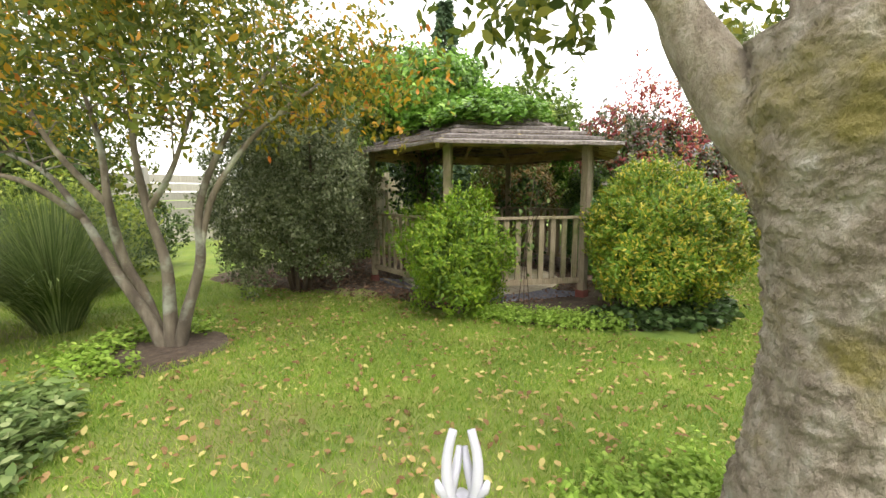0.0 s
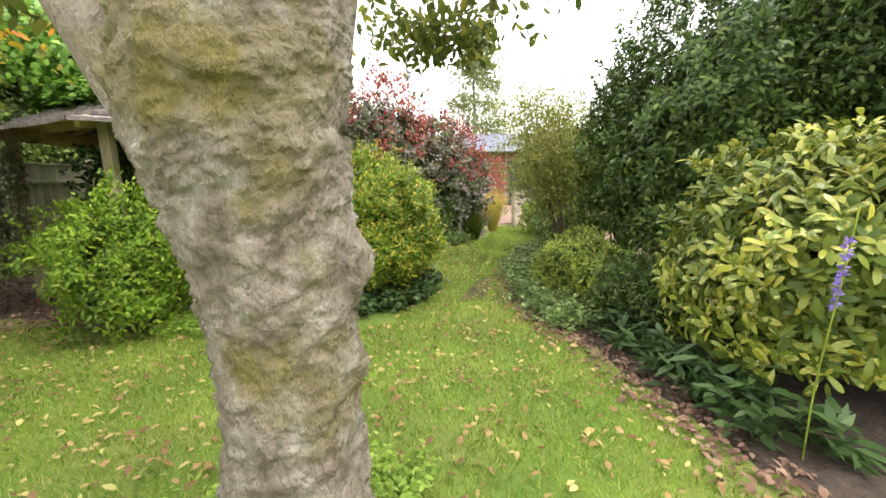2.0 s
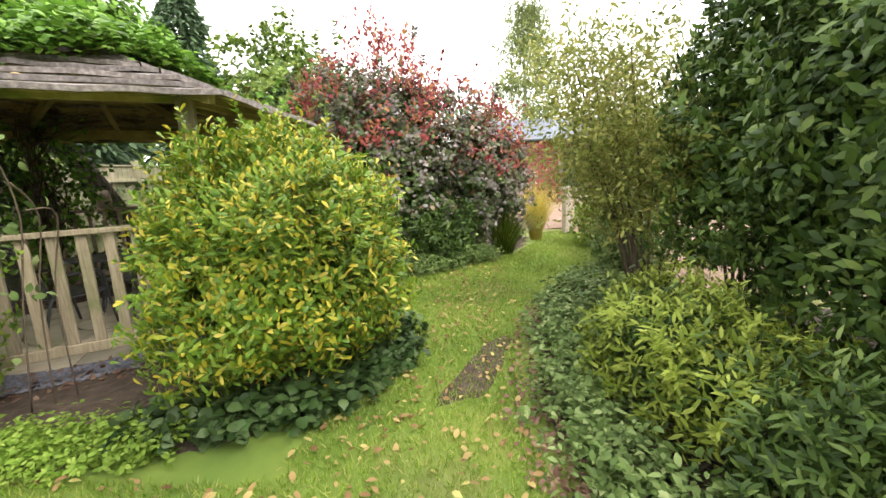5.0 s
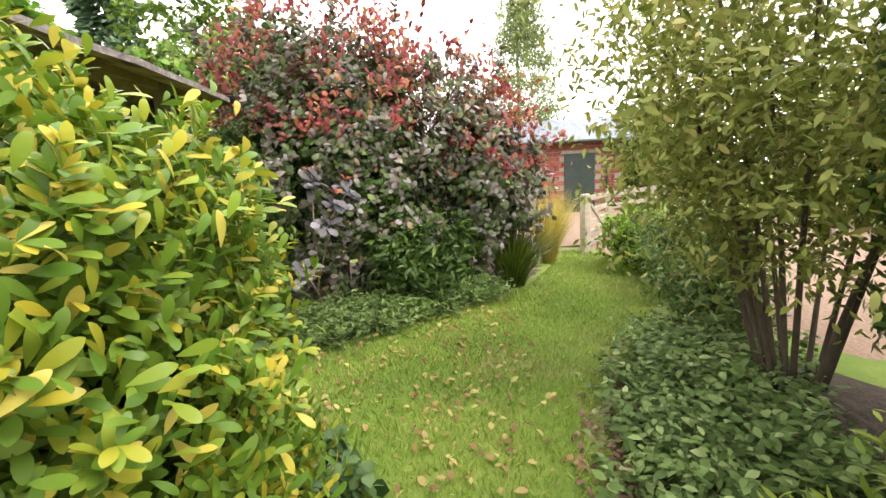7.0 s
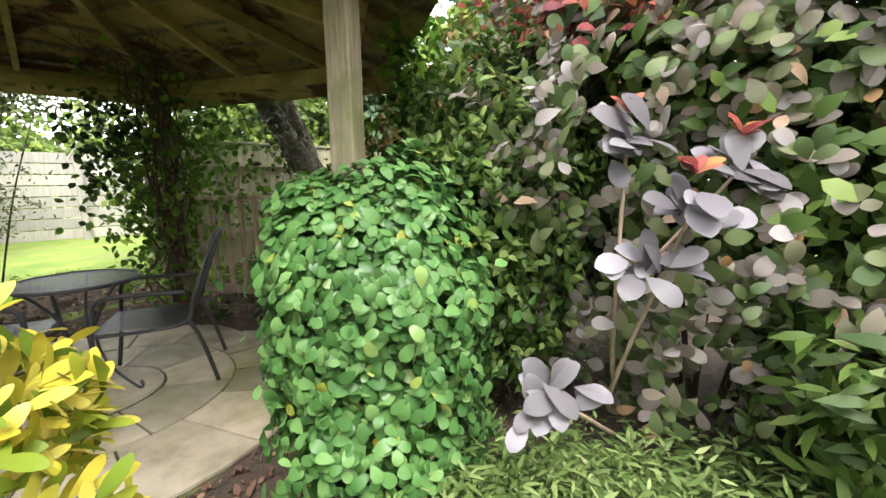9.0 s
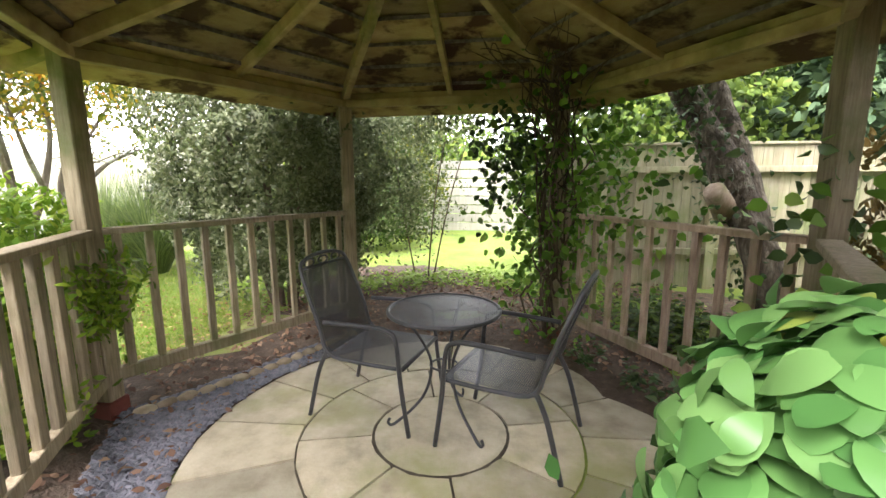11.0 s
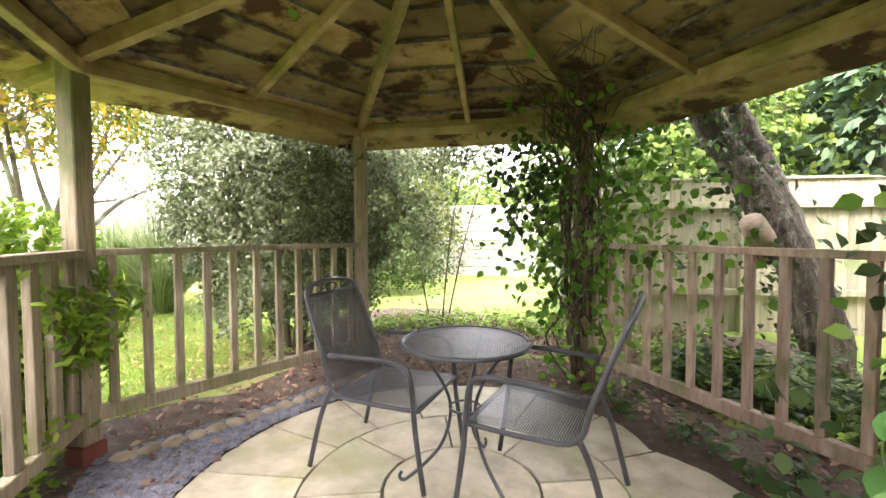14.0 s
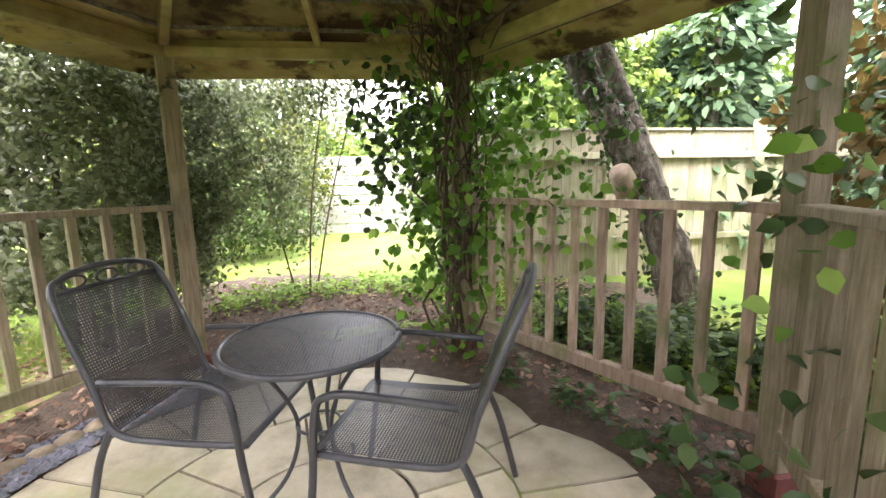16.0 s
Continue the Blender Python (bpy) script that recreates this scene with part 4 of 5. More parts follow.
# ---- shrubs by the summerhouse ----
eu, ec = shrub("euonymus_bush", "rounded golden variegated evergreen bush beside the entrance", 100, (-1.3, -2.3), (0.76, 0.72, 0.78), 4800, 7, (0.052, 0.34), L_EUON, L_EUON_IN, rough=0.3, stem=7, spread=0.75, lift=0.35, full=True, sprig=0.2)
foliage(eu, "golden_growth", 107, (-0.11, -1.84, 0.52), (0.2, 0.18, 0.5), 180, 8, (0.08, 0.32), L_GILT, 0.35, 0.75, 0.5, 0.02, -0.9, 0.7, full=True)
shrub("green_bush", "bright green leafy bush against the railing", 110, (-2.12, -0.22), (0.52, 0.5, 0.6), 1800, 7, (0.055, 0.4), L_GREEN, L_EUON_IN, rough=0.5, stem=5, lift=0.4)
choi, chc = shrub("choisya_bush", "glossy green bush with rounded leaflets at the entrance post", 120, (0.95, -1.58), (0.41, 0.4, 0.6), 1900, 5, (0.056, 0.64), L_CHOI, L_CHOI, rough=0.24, stem=5, spread=1.6, lift=-0.05, bend=0.22, jitter=0.012, raise_by=0.05, full=True, sprig=0)
foliage(choi, "lower_growth", 126, (0.86, -1.74, 0.3), (0.38, 0.32, 0.3), 420, 5, (0.056, 0.64), L_CHOI, 0.25, 1.6, -0.05, 0.012, -0.9, 0.8, 0.22, full=True)
foliage(choi, "upper_growth", 124, (0.84, -1.5, 0.93), (0.28, 0.26, 0.28), 480, 5, (0.06, 0.64), L_CHOI, 0.2, 1.6, -0.05, 0.012, -0.6, 0.8, 0.22, full=True)
foliage(choi, "yellowing_growth", 122, (0.78, -1.93, 0.42), (0.06, 0.05, 0.06), 7, 5, (0.045, 0.62), L_GILT, 0.2, 1.4, 0.0, 0.02, -1.0, 0.7, full=True)
holly, hc = shrub("grey_green_shrub", "large dense dark shrub with small grey-green leaves", 130, (-1.85, 2.12), (0.98, 0.98, 1.42), 6500, 7, (0.05, 0.5), L_HOLLY, L_HOLLY, core_count=1700, rough=0.4, stem=8, stem_r=0.03, lift=-0.1)
tagged(foliage(holly, "back_foliage", 133, (-1.0, 2.95, 1.45), (0.9, 0.65, 1.2), 1300, 7, (0.05, 0.5), L_HOLLY, 0.4, 1.0, -0.1, 0.05, -0.8, 0.5), kind="stuff")
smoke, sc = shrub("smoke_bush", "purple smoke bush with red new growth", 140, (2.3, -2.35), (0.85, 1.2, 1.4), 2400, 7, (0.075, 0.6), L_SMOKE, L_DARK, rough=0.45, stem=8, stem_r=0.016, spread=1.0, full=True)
foliage(smoke, "red_growth", 145, sc, (0.95, 1.4, 1.55), 860, 8, (0.07, 0.55), L_RED, 0.45, 0.8, 0.5, 0.05, -0.1, 0.9, top=1.75, full=True)
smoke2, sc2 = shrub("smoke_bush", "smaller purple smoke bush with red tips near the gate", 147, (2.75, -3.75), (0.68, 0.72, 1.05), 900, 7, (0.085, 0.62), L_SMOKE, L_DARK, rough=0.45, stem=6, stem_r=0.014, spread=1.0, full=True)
foliage(smoke2, "red_growth", 148, sc2, (0.75, 0.85, 1.2), 340, 8, (0.07, 0.55), L_RED, 0.5, 0.8, 0.5, 0.05, -0.2, 0.9, top=1.3, full=True)
rng = np.random.default_rng(149)
for tx, ty, tz in ((2.4, -3.78, 2.8), (2.45, -3.3, 3.0), (2.4, -2.75, 3.2), (2.2, -2.3, 3.1), (2.1, -1.5, 2.9), (2.6, -4.5, 1.6), (2.7, -4.4, 1.85), (2.6, -4.2, 2.3), (2.4, -3.0, 2.95)):
    foot = Vector((2.45, -2.9, 1.3)).lerp(Vector((tx, ty, tz)), 0.35)
    pts = curve_points([foot, foot.lerp(Vector((tx, ty, tz)), 0.5) + Vector((0.03, 0, 0.02)), (tx, ty, tz)], 4)
    part("stem", tube(pts, taper(0.008, 0.003, len(pts)), 5), M_TWIG, smoke, "", True)
    base_p = np.array([list(pts[int(k)]) for k in np.linspace(3, len(pts) - 1, 6)])
    b, a, nm = rosettes(rng, base_p, np.tile([[0.0, 0.0, 1.0]], (6, 1)), 5, 0.8, 0.4)
    ln = 0.075 * rng.uniform(0.7, 1.15, len(b))
    tagged(leaf_mesh("red_spray", b, a, nm, ln, ln * 0.55, L_RED, smoke, "", 0.15, False, True), kind="stuff")
rng = np.random.default_rng(9)
for k, (tx, ty, tz) in enumerate(((0.95, -2.35, 0.62), (1.25, -2.55, 1.1), (1.3, -2.35, 1.28), (1.45, -2.6, 1.2), (1.2, -2.45, 0.95))):
    pts = curve_points([(1.7, -2.2, 0.1 + 0.1 * k), (1.4, -2.3, 0.3 + 0.15 * k), (tx, ty, tz)], 5)
    part("stem", tube(pts, taper(0.011, 0.005, len(pts)), 6), M_RAIL, smoke, "", True)
    b, a, nm = rosettes(rng, np.array([[tx, ty, tz]]), np.array([[-0.5, -0.5, 0.4]]), 14, 1.0, 0.1)
    ln = 0.12 * rng.uniform(0.7, 1.15, len(b))
    tagged(leaf_mesh("pale_spray", b + rng.normal(size=b.shape) * 0.025, a, nm, ln, ln * 0.55, L_PALE, smoke, "", 0.15, False, True), kind="stuff")
    if k in (1, 2, 3):
        b, a, nm = rosettes(rng, np.array([[tx, ty, tz + 0.09]]), np.array([[-0.2, -0.3, 0.9]]), 8, 1.0, 0.3)
        ln = 0.075 * rng.uniform(0.7, 1.15, len(b))
        tagged(leaf_mesh("red_tip", b, a, nm, ln, ln * 0.5, L_RED, smoke, "", 0.1, False, True), kind="stuff")
shrub("dark_shrub", "dark evergreen shrub behind the smoke bush", 150, (1.6, -1.55), (0.5, 0.5, 0.88), 1100, 7, (0.06, 0.5), L_DARK, L_DARK, rough=0.3, stem=4)
shrub("dark_shrub", "low dark shrubby clump beside the smoke bush", 160, (1.85, -3.15), (0.45, 0.5, 0.5), 520, 7, (0.1, 0.3), L_DARK, L_DARK, rough=0.3, stem=4)

strap = thing("strap_plant", (2.45, -4.15, gz(2.45, -4.15)), "clump of dark arching strap leaves at the lawn edge", "plant")
blades("blades", 170, (2.45, -4.15, gz(2.45, -4.15)), 620, 0.85, 0.009, 0.9, L_STRAP, strap)
gold = thing("golden_grass", (3.6, -4.85, gz(3.6, -4.85)), "tall golden ornamental grass beside the gate", "grass")
blades("blades", 171, (3.6, -4.85, gz(3.6, -4.85)), 1100, 1.05, 0.005, 0.6, L_GOLD, gold, 0.5)
for k, (px, py) in enumerate(((-4.15, 3.0), (-4.95, 3.1))):
    pam = thing("pampas_grass", (px, py, gz(px, py)), "large arching clump of grey-green pampas grass", "grass", "pampas clumps")
    blades("blades", 172 + k, (px, py, gz(px, py)), 2300, 1.5, 0.006, 0.95, L_PAMPAS, pam, 0.8)

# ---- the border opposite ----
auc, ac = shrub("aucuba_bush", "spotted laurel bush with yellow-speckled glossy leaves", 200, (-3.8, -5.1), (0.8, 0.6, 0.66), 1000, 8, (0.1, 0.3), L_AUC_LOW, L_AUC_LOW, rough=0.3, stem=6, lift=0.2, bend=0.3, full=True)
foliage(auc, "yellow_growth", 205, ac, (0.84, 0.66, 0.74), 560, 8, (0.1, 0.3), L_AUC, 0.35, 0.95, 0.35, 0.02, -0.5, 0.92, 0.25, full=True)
shrub("dark_leafy_shrub", "tall dark green shrub with drooping branches", 210, (-1.95, -5.75), (1.2, 0.85, 1.5), 4400, 7, (0.075, 0.42), L_DARK, L_DARK, rough=0.45, stem=8, stem_r=0.025, lift=-0.1)
shrub("dark_leafy_shrub", "tall dark green shrub with drooping branches", 215, (-4.0, -7.0), (1.9, 1.0, 2.1), 3400, 7, (0.08, 0.42), L_DARK, L_DARK, rough=0.5, stem=8, stem_r=0.025, lift=-0.1)
shrub("dark_leafy_shrub", "tall dark green shrub with drooping branches", 218, (-2.3, -6.9), (1.3, 0.9, 2.0), 2400, 7, (0.08, 0.42), L_DARK, L_DARK, rough=0.5, stem=8, stem_r=0.025, lift=-0.1)
shrub("spray_shrub", "low shrub with feathery yellow-green sprays", 220, (-1.85, -4.6), (0.75, 0.42, 0.34), 900, 8, (0.06, 0.28), L_FERN, L_DARK, rough=0.4, stem=5, spread=0.8, lift=0.1)
shrub("spray_shrub", "low shrub with feathery yellow-green sprays", 224, (-2.75, -4.75), (0.55, 0.4, 0.3), 600, 8, (0.06, 0.28), L_DARK, L_DARK, rough=0.4, stem=4, spread=0.8, lift=0.1)
OLIVE = (0.0, -5.25)
olive = thing("multi_stem_shrub", (*OLIVE, gz(*OLIVE)), "open multi-stemmed shrub with pale olive leaves", "shrub")
rng = np.random.default_rng(230)
spots = []
for k in range(14):
    a = rng.uniform(0, 2 * math.pi)
    tip = Vector((OLIVE[0] + 0.3 + 0.95 * math.cos(a), OLIVE[1] + 0.75 * math.sin(a), rng.uniform(1.4, 2.3)))
    foot = Vector((OLIVE[0] + 0.13 * math.cos(a), OLIVE[1] + 0.13 * math.sin(a), gz(*OLIVE) - 0.02))
    pts = curve_points([foot, foot.lerp(tip, 0.5) + Vector((0, 0, 0.15)), tip], 5)
    part("stem", tube(pts, taper(0.016, 0.006, len(pts)), 8, None, 0.06, k), M_TWIG, olive, "", True)
    for f in (0.5, 0.65, 0.8, 0.92, 1.0):
        p = foot.lerp(tip, f)
        spots.append((p.x, p.y, p.z + 0.1, 0.25, 56))
crown(olive, "crown", 231, spots, 6, (0.055, 0.38), L_OLIVE, hang=0.2)
shrub("dark_leafy_shrub", "dark green shrub overhanging the border", 240, (-0.8, -5.6), (0.6, 0.55, 1.15), 1100, 7, (0.075, 0.42), L_DARK, L_DARK, rough=0.45, stem=5, raise_by=0.35)

shrub("green_weed_clump", "loose green shrubby clump at the drive edge", 242, (2.9, -5.8), (0.6, 0.4, 0.38), 420, 7, (0.075, 0.36), L_GREEN, L_DARK, rough=0.45, stem=4)
shrub("green_weed_clump", "loose green shrubby clump at the drive edge", 245, (1.7, -5.75), (0.6, 0.4, 0.42), 460, 7, (0.07, 0.36), L_COVER, L_DARK, rough=0.45, stem=4)
shrub("green_weed_clump", "grey-green seedling clump under the multi-stemmed shrub", 248, (0.75, -5.3), (0.4, 0.3, 0.32), 260, 7, (0.06, 0.36), L_COVER, L_DARK, rough=0.45, stem=4)

rng = np.random.default_rng(41)
edge_line = [(-4.9, -4.3), (-3.9, -4.25), (-2.9, -4.15), (-2.1, -4.05), (-1.3, -4.15), (-0.6, -4.3), (0.1, -4.6), (0.7, -5.0)]
cover("periwinkle_cover", "grey-green low groundcover along the border edge", 42, strip_points(rng, edge_line[2:], 0.28, 1500), 0.26, 0.05, L_COVER, 7)
cover("low_cover", "grey-green leafy plants under the multi-stemmed shrub", 53, strip_points(rng, [(-0.9, -4.5), (-0.3, -4.7), (0.2, -4.95), (0.5, -5.3)], 0.4, 900), 0.24, 0.06, L_COVER, 7)
cover("ivy_cover", "dark ivy groundcover under the golden bush", 43, strip_points(rng, [(-2.0, -1.7), (-1.9, -2.35), (-1.6, -2.75), (-1.0, -2.9), (-0.5, -2.75)], 0.24, 620), 0.18, 0.075, L_IVY, 6, ratio=0.85)
cover("mint_cover", "bright green low leaves in front of the railing", 44, strip_points(rng, [(-2.15, -0.4), (-2.2, -1.1), (-2.15, -1.6), (-2.05, -2.0)], 0.22, 1000), 0.16, 0.038, L_MINT, 8)
cover("mint_cover", "bright green low leaves round the tree trunk", 45, strip_points(rng, [(-4.95, -1.75), (-4.6, -1.9), (-4.5, -2.3), (-4.6, -2.7)], 0.2, 620), 0.17, 0.035, L_MINT, 8)
cover("geranium_cover", "grey-green cut-leaved plants at the lawn edge", 46, strip_points(rng, [(0.75, -2.0), (0.95, -2.35), (1.2, -2.65), (1.55, -3.2), (2.1, -3.9)], 0.24, 1900), 0.28, 0.06, L_COVER, 8, ratio=0.22, slim=True)
cover("geranium_cover", "grey-green cut-leaved plants under the smoke bush", 56, strip_points(rng, [(1.05, -2.05), (1.35, -2.5), (1.75, -3.0)], 0.25, 800), 0.3, 0.06, L_COVER, 8, ratio=0.24, slim=True)
cover("mint_cover", "fresh green leaves round the small tree", 47, strip_points(rng, [(-4.65, 1.35), (-4.7, 1.9), (-4.0, 2.0), (-3.7, 1.6)], 0.17, 330), 0.18, 0.045, L_MINT, 7)
cover("bluebell_leaves", "dark strappy leaves at the foot of the aucuba", 48, strip_points(rng, [(-4.6, -4.4), (-3.6, -4.35), (-3.0, -4.3)], 0.2, 150), 0.2, 0.16, L_IVY, 6, ratio=0.25)
cover("low_weeds", "mixed green weeds behind the summerhouse", 49, strip_points(rng, [(-1.2, 2.6), (-0.4, 3.2), (0.3, 3.3), (1.4, 2.4), (2.2, 1.4), (2.3, 0.4)], 0.4, 900), 0.2, 0.055, L_MINT, 6)
cover("low_weeds", "green weeds growing along the railing foot", 52, strip_points(rng, [(1.0, 1.15), (1.35, 0.6), (1.6, 0.05)], 0.1, 50), 0.2, 0.065, L_IVY, 6)
cover("ivy_cover", "dark green undergrowth outside the railing", 54, strip_points(rng, [(1.5, 1.7), (2.1, 1.0), (2.5, 0.3), (2.3, -0.4)], 0.35, 900), 0.4, 0.065, L_DARK, 7)
cover("low_weeds", "grey-green weeds near the camera start", 50, strip_points(rng, [(-5.7, 0.7), (-5.35, 1.0), (-5.1, 1.4)], 0.22, 260), 0.25, 0.07, L_COVER, 7)

# flower spike in front of the aucuba
spike = thing("veronica_spike", (-4.58, -4.34, gz(-4.58, -4.34)), "thin purple flower spike leaning over the border", "flower")
pts = curve_points([(-4.58, -4.34, 0.05), (-4.58, -4.35, 0.5), (-4.6, -4.37, 0.9), (-4.62, -4.38, 1.25)], 5)
part("stem", tube(pts, 0.004, 5), L_FERN, spike, "", True)
rng = np.random.default_rng(51)
bp = np.array([[-4.595 - 0.02 * t, -4.365, 0.84 + 0.28 * t] for t in rng.uniform(0, 1, 80)])
sd = unit(rng.normal(size=bp.shape))
leaf_mesh("flower_head", bp, sd, unit(rng.normal(size=bp.shape)), 0.026, 0.014, L_PURPLE, spike)

# ---- behind the summerhouse ----
over = thing("overhanging_branches", (-0.3, 3.1, gz(-0.3, 3.1)), "overhanging shrub branches with small grey-green leaves", "shrub")
stems(over, 137, (-0.5, 3.2, 0), (-0.2, 2.9, 1.9), (1.2, 0.7, 0.6), 3, 0.011, M_TWIG)
tagged(foliage(over, "outer_foliage", 138, (-0.3, 2.75, 2.05), (0.9, 0.6, 0.26), 420, 6, (0.05, 0.5), L_HOLLY, 0.5, 1.0, -0.2, 0.1, -1.0, 0.3), kind="stuff")
shrub("far_tree_group", "tall green tree behind the lawn", 187, (-2.9, 7.0), (2.0, 1.2, 1.9), 1700, 6, (0.11, 0.55), L_SUMMER, L_DARK, category="trees", rough=0.5, stem=4, stem_r=0.06)
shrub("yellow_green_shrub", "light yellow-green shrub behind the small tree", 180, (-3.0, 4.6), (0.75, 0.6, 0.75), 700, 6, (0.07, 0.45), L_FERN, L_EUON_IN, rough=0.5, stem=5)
shrub("dark_hedge", "low dark hedge behind the lawn", 184, (-2.2, 5.6), (1.3, 0.6, 0.65), 900, 6, (0.07, 0.5), L_DARK, L_DARK, rough=0.4, stem=4)
creeper = thing("creeper_mass", (1.0, 2.2, gz(1.0, 2.2)), "old tree smothered in bright green creeper over the roof", "tree")
pts = curve_points([(2.78, 1.85, -0.02), (2.64, 1.9, 0.64), (2.4, 2.2, 1.47), (2.1, 2.45, 2.19), (1.7, 2.5, 2.9)], 6)
part("trunk", tube(pts, taper(0.17, 0.11, len(pts)), 16, None, 0.22, 7), M_IVYBARK, creeper, "leaning ivy-clad trunk", True)
pts = curve_points([(2.75, 1.95, 0.4), (2.66, 2.2, 1.2), (2.5, 2.5, 2.0), (2.2, 2.7, 2.8)], 6)
part("trunk", tube(pts, taper(0.12, 0.08, len(pts)), 14, None, 0.22, 9), M_IVYBARK, creeper, "leaning ivy-clad trunk", True)
foliage(creeper, "creeper_leaves", 301, (0.95, 1.5, 2.95), (2.0, 1.4, 0.85), 3600, 6, (0.085, 0.75), L_CREEP, 0.35, 1.0, -0.15, 0.06, -0.5, 0.8)
# Dark leaves under the creeper stand in for the shade within it.
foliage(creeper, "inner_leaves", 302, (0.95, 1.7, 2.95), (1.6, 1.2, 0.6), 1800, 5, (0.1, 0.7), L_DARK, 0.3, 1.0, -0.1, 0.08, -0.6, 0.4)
rng = np.random.default_rng(303)
tp = []
for k in range(900):
    t = rng.uniform(0, 1)
    p = Vector((2.75, 1.85, 0.1)).lerp(Vector((2.0, 2.42, 2.4)), t)
    tp.append((p.x + rng.normal() * 0.13, p.y + rng.normal() * 0.13, p.z + rng.normal() * 0.1))
tp = np.array(tp)
o = unit(rng.normal(size=tp.shape))
leaf_mesh("trunk_ivy", tp, unit(o + [0, 0, -0.5]), o, 0.06, 0.05, L_IVY, creeper)

part("sawn_stub", tube([(2.46, 2.14, 1.0), (2.3, 1.98, 1.14), (2.2, 1.9, 1.24)], [0.11, 0.1, 0.085], 14, None, 0.12, 4), M_RAIL, creeper, "pinkish sawn-off branch stub", True)
# creeper lying over the roof, with the lowest courses and one hip left bare
rng = np.random.default_rng(308)
lip = Vector((*CORNER["E1"], 0)) * (ROOF_R / S)
rp, ro = [], []
while len(rp) < 3000:
    x, y = rng.uniform(-2.2, 2.2), rng.uniform(-1.9, 1.9)
    edge = max(abs(x * math.cos(q) + y * math.sin(q)) for q in (math.pi / 6, math.pi / 2, 5 * math.pi / 6)) / (ROOF_R * math.sqrt(3) / 2)
    bare = 0.7 + 0.16 * noise.noise(Vector((x * 2.2, y * 2.2, 3)))
    front = y < 0.577 * x + 0.2
    if edge > (bare if x * 0.866 + y * 0.5 < 0.9 else 1.0) or front and (Vector((x, y, 0)) - lip).length < 1.15 + 0.2 * noise.noise(Vector((x * 3, y * 3, 8))) or y < -0.9:
        continue
    thick = max(0.05, 0.2 + 0.22 * noise.noise(Vector((x * 1.6, y * 1.6, 5))) + 0.12 * noise.noise(Vector((x * 4, y * 4, 2))))
    rp.append((x, y, EAVE_Z + 0.1 + (ROOF_TOP - EAVE_Z) * (1 - edge) + thick * rng.uniform(0.25, 1.0)))
    ro.append((x * 0.3, y * 0.3, 1.0))
b, a, nm = rosettes(rng, np.array(rp), unit(np.array(ro)), 6, 1.1, -0.1)
ln = 0.085 * rng.uniform(0.6, 1.2, len(b))
tagged(leaf_mesh("roof_leaves", b + rng.normal(size=b.shape) * 0.04, a, nm, ln, ln * 0.75, L_CREEP, creeper), kind="stuff")
hang = np.array([1.62, -1.02, 1.75]) + rng.normal(size=(150, 3)) * np.array([0.12, 0.12, 0.3])
b, a, nm = rosettes(rng, hang, unit(rng.normal(size=hang.shape) + [0.3, -0.8, 0.2]), 5, 1.1, -0.3)
ln = 0.07 * rng.uniform(0.6, 1.2, len(b))
tagged(leaf_mesh("hanging_leaves", b, a, nm, ln, ln * 0.75, L_CREEP, creeper), kind="stuff")

climber = thing("climbing_plant", (*CORNER["I"], 0.0), "tangled climber with green leaves smothering one post", "climber")
rng = np.random.default_rng(304)
ix, iy = CORNER["I"]
for k in range(26):
    a = rng.uniform(0, 6.28)
    pts = [(ix + 0.08 * math.cos(a), iy + 0.08 * math.sin(a), 0.0)]
    for j in range(1, 7):
        pts.append((ix + rng.normal() * 0.1 - 0.02 * j, iy + rng.normal() * 0.1 - 0.03 * j, j * 0.38))
    pts = curve_points(pts, 3)
    part("vine", tube(pts, taper(0.011, 0.004, len(pts)), 5), M_TWIG, climber, "", True)
for k in range(16):
    a = rng.uniform(-2.6, -1.2)
    pts = [(ix - 0.05, iy - 0.1, 1.85)]
    for j in range(1, 6):
        pts.append((ix + 0.2 * j * math.cos(a) * 0.9 + rng.normal() * 0.06, iy + 0.2 * j * math.sin(a) + rng.normal() * 0.06, 1.95 + 0.06 * j - rng.uniform(0, 0.18)))
    pts = curve_points(pts, 3)
    part("vine", tube(pts, taper(0.007, 0.002, len(pts)), 5), M_TWIG, climber, "", True)
b = np.concatenate([np.array([ix, iy, 0.75]) + rng.normal(size=(700, 3)) * np.array([0.2, 0.2, 0.45]), np.array([ix - 0.15, iy + 0.1, 1.1]) + rng.normal(size=(650, 3)) * np.array([0.2, 0.22, 0.4]),
                    np.array([ix + 0.25, iy - 0.25, 1.05]) + rng.normal(size=(200, 3)) * np.array([0.25, 0.2, 0.15]), np.array([ix - 0.2, iy - 0.3, 2.0]) + rng.normal(size=(70, 3)) * np.array([0.3, 0.3, 0.12])])
b = b[b[:, 2] > 0.05]
o = unit(rng.normal(size=b.shape))
ln = 0.075 * rng.uniform(0.6, 1.2, len(b))
leaf_mesh("leaves", b, unit(o + [0, 0, -0.4]), unit(rng.normal(size=b.shape) + [0, 0, 0.6]), ln, ln * 0.72, L_CREEP, climber)
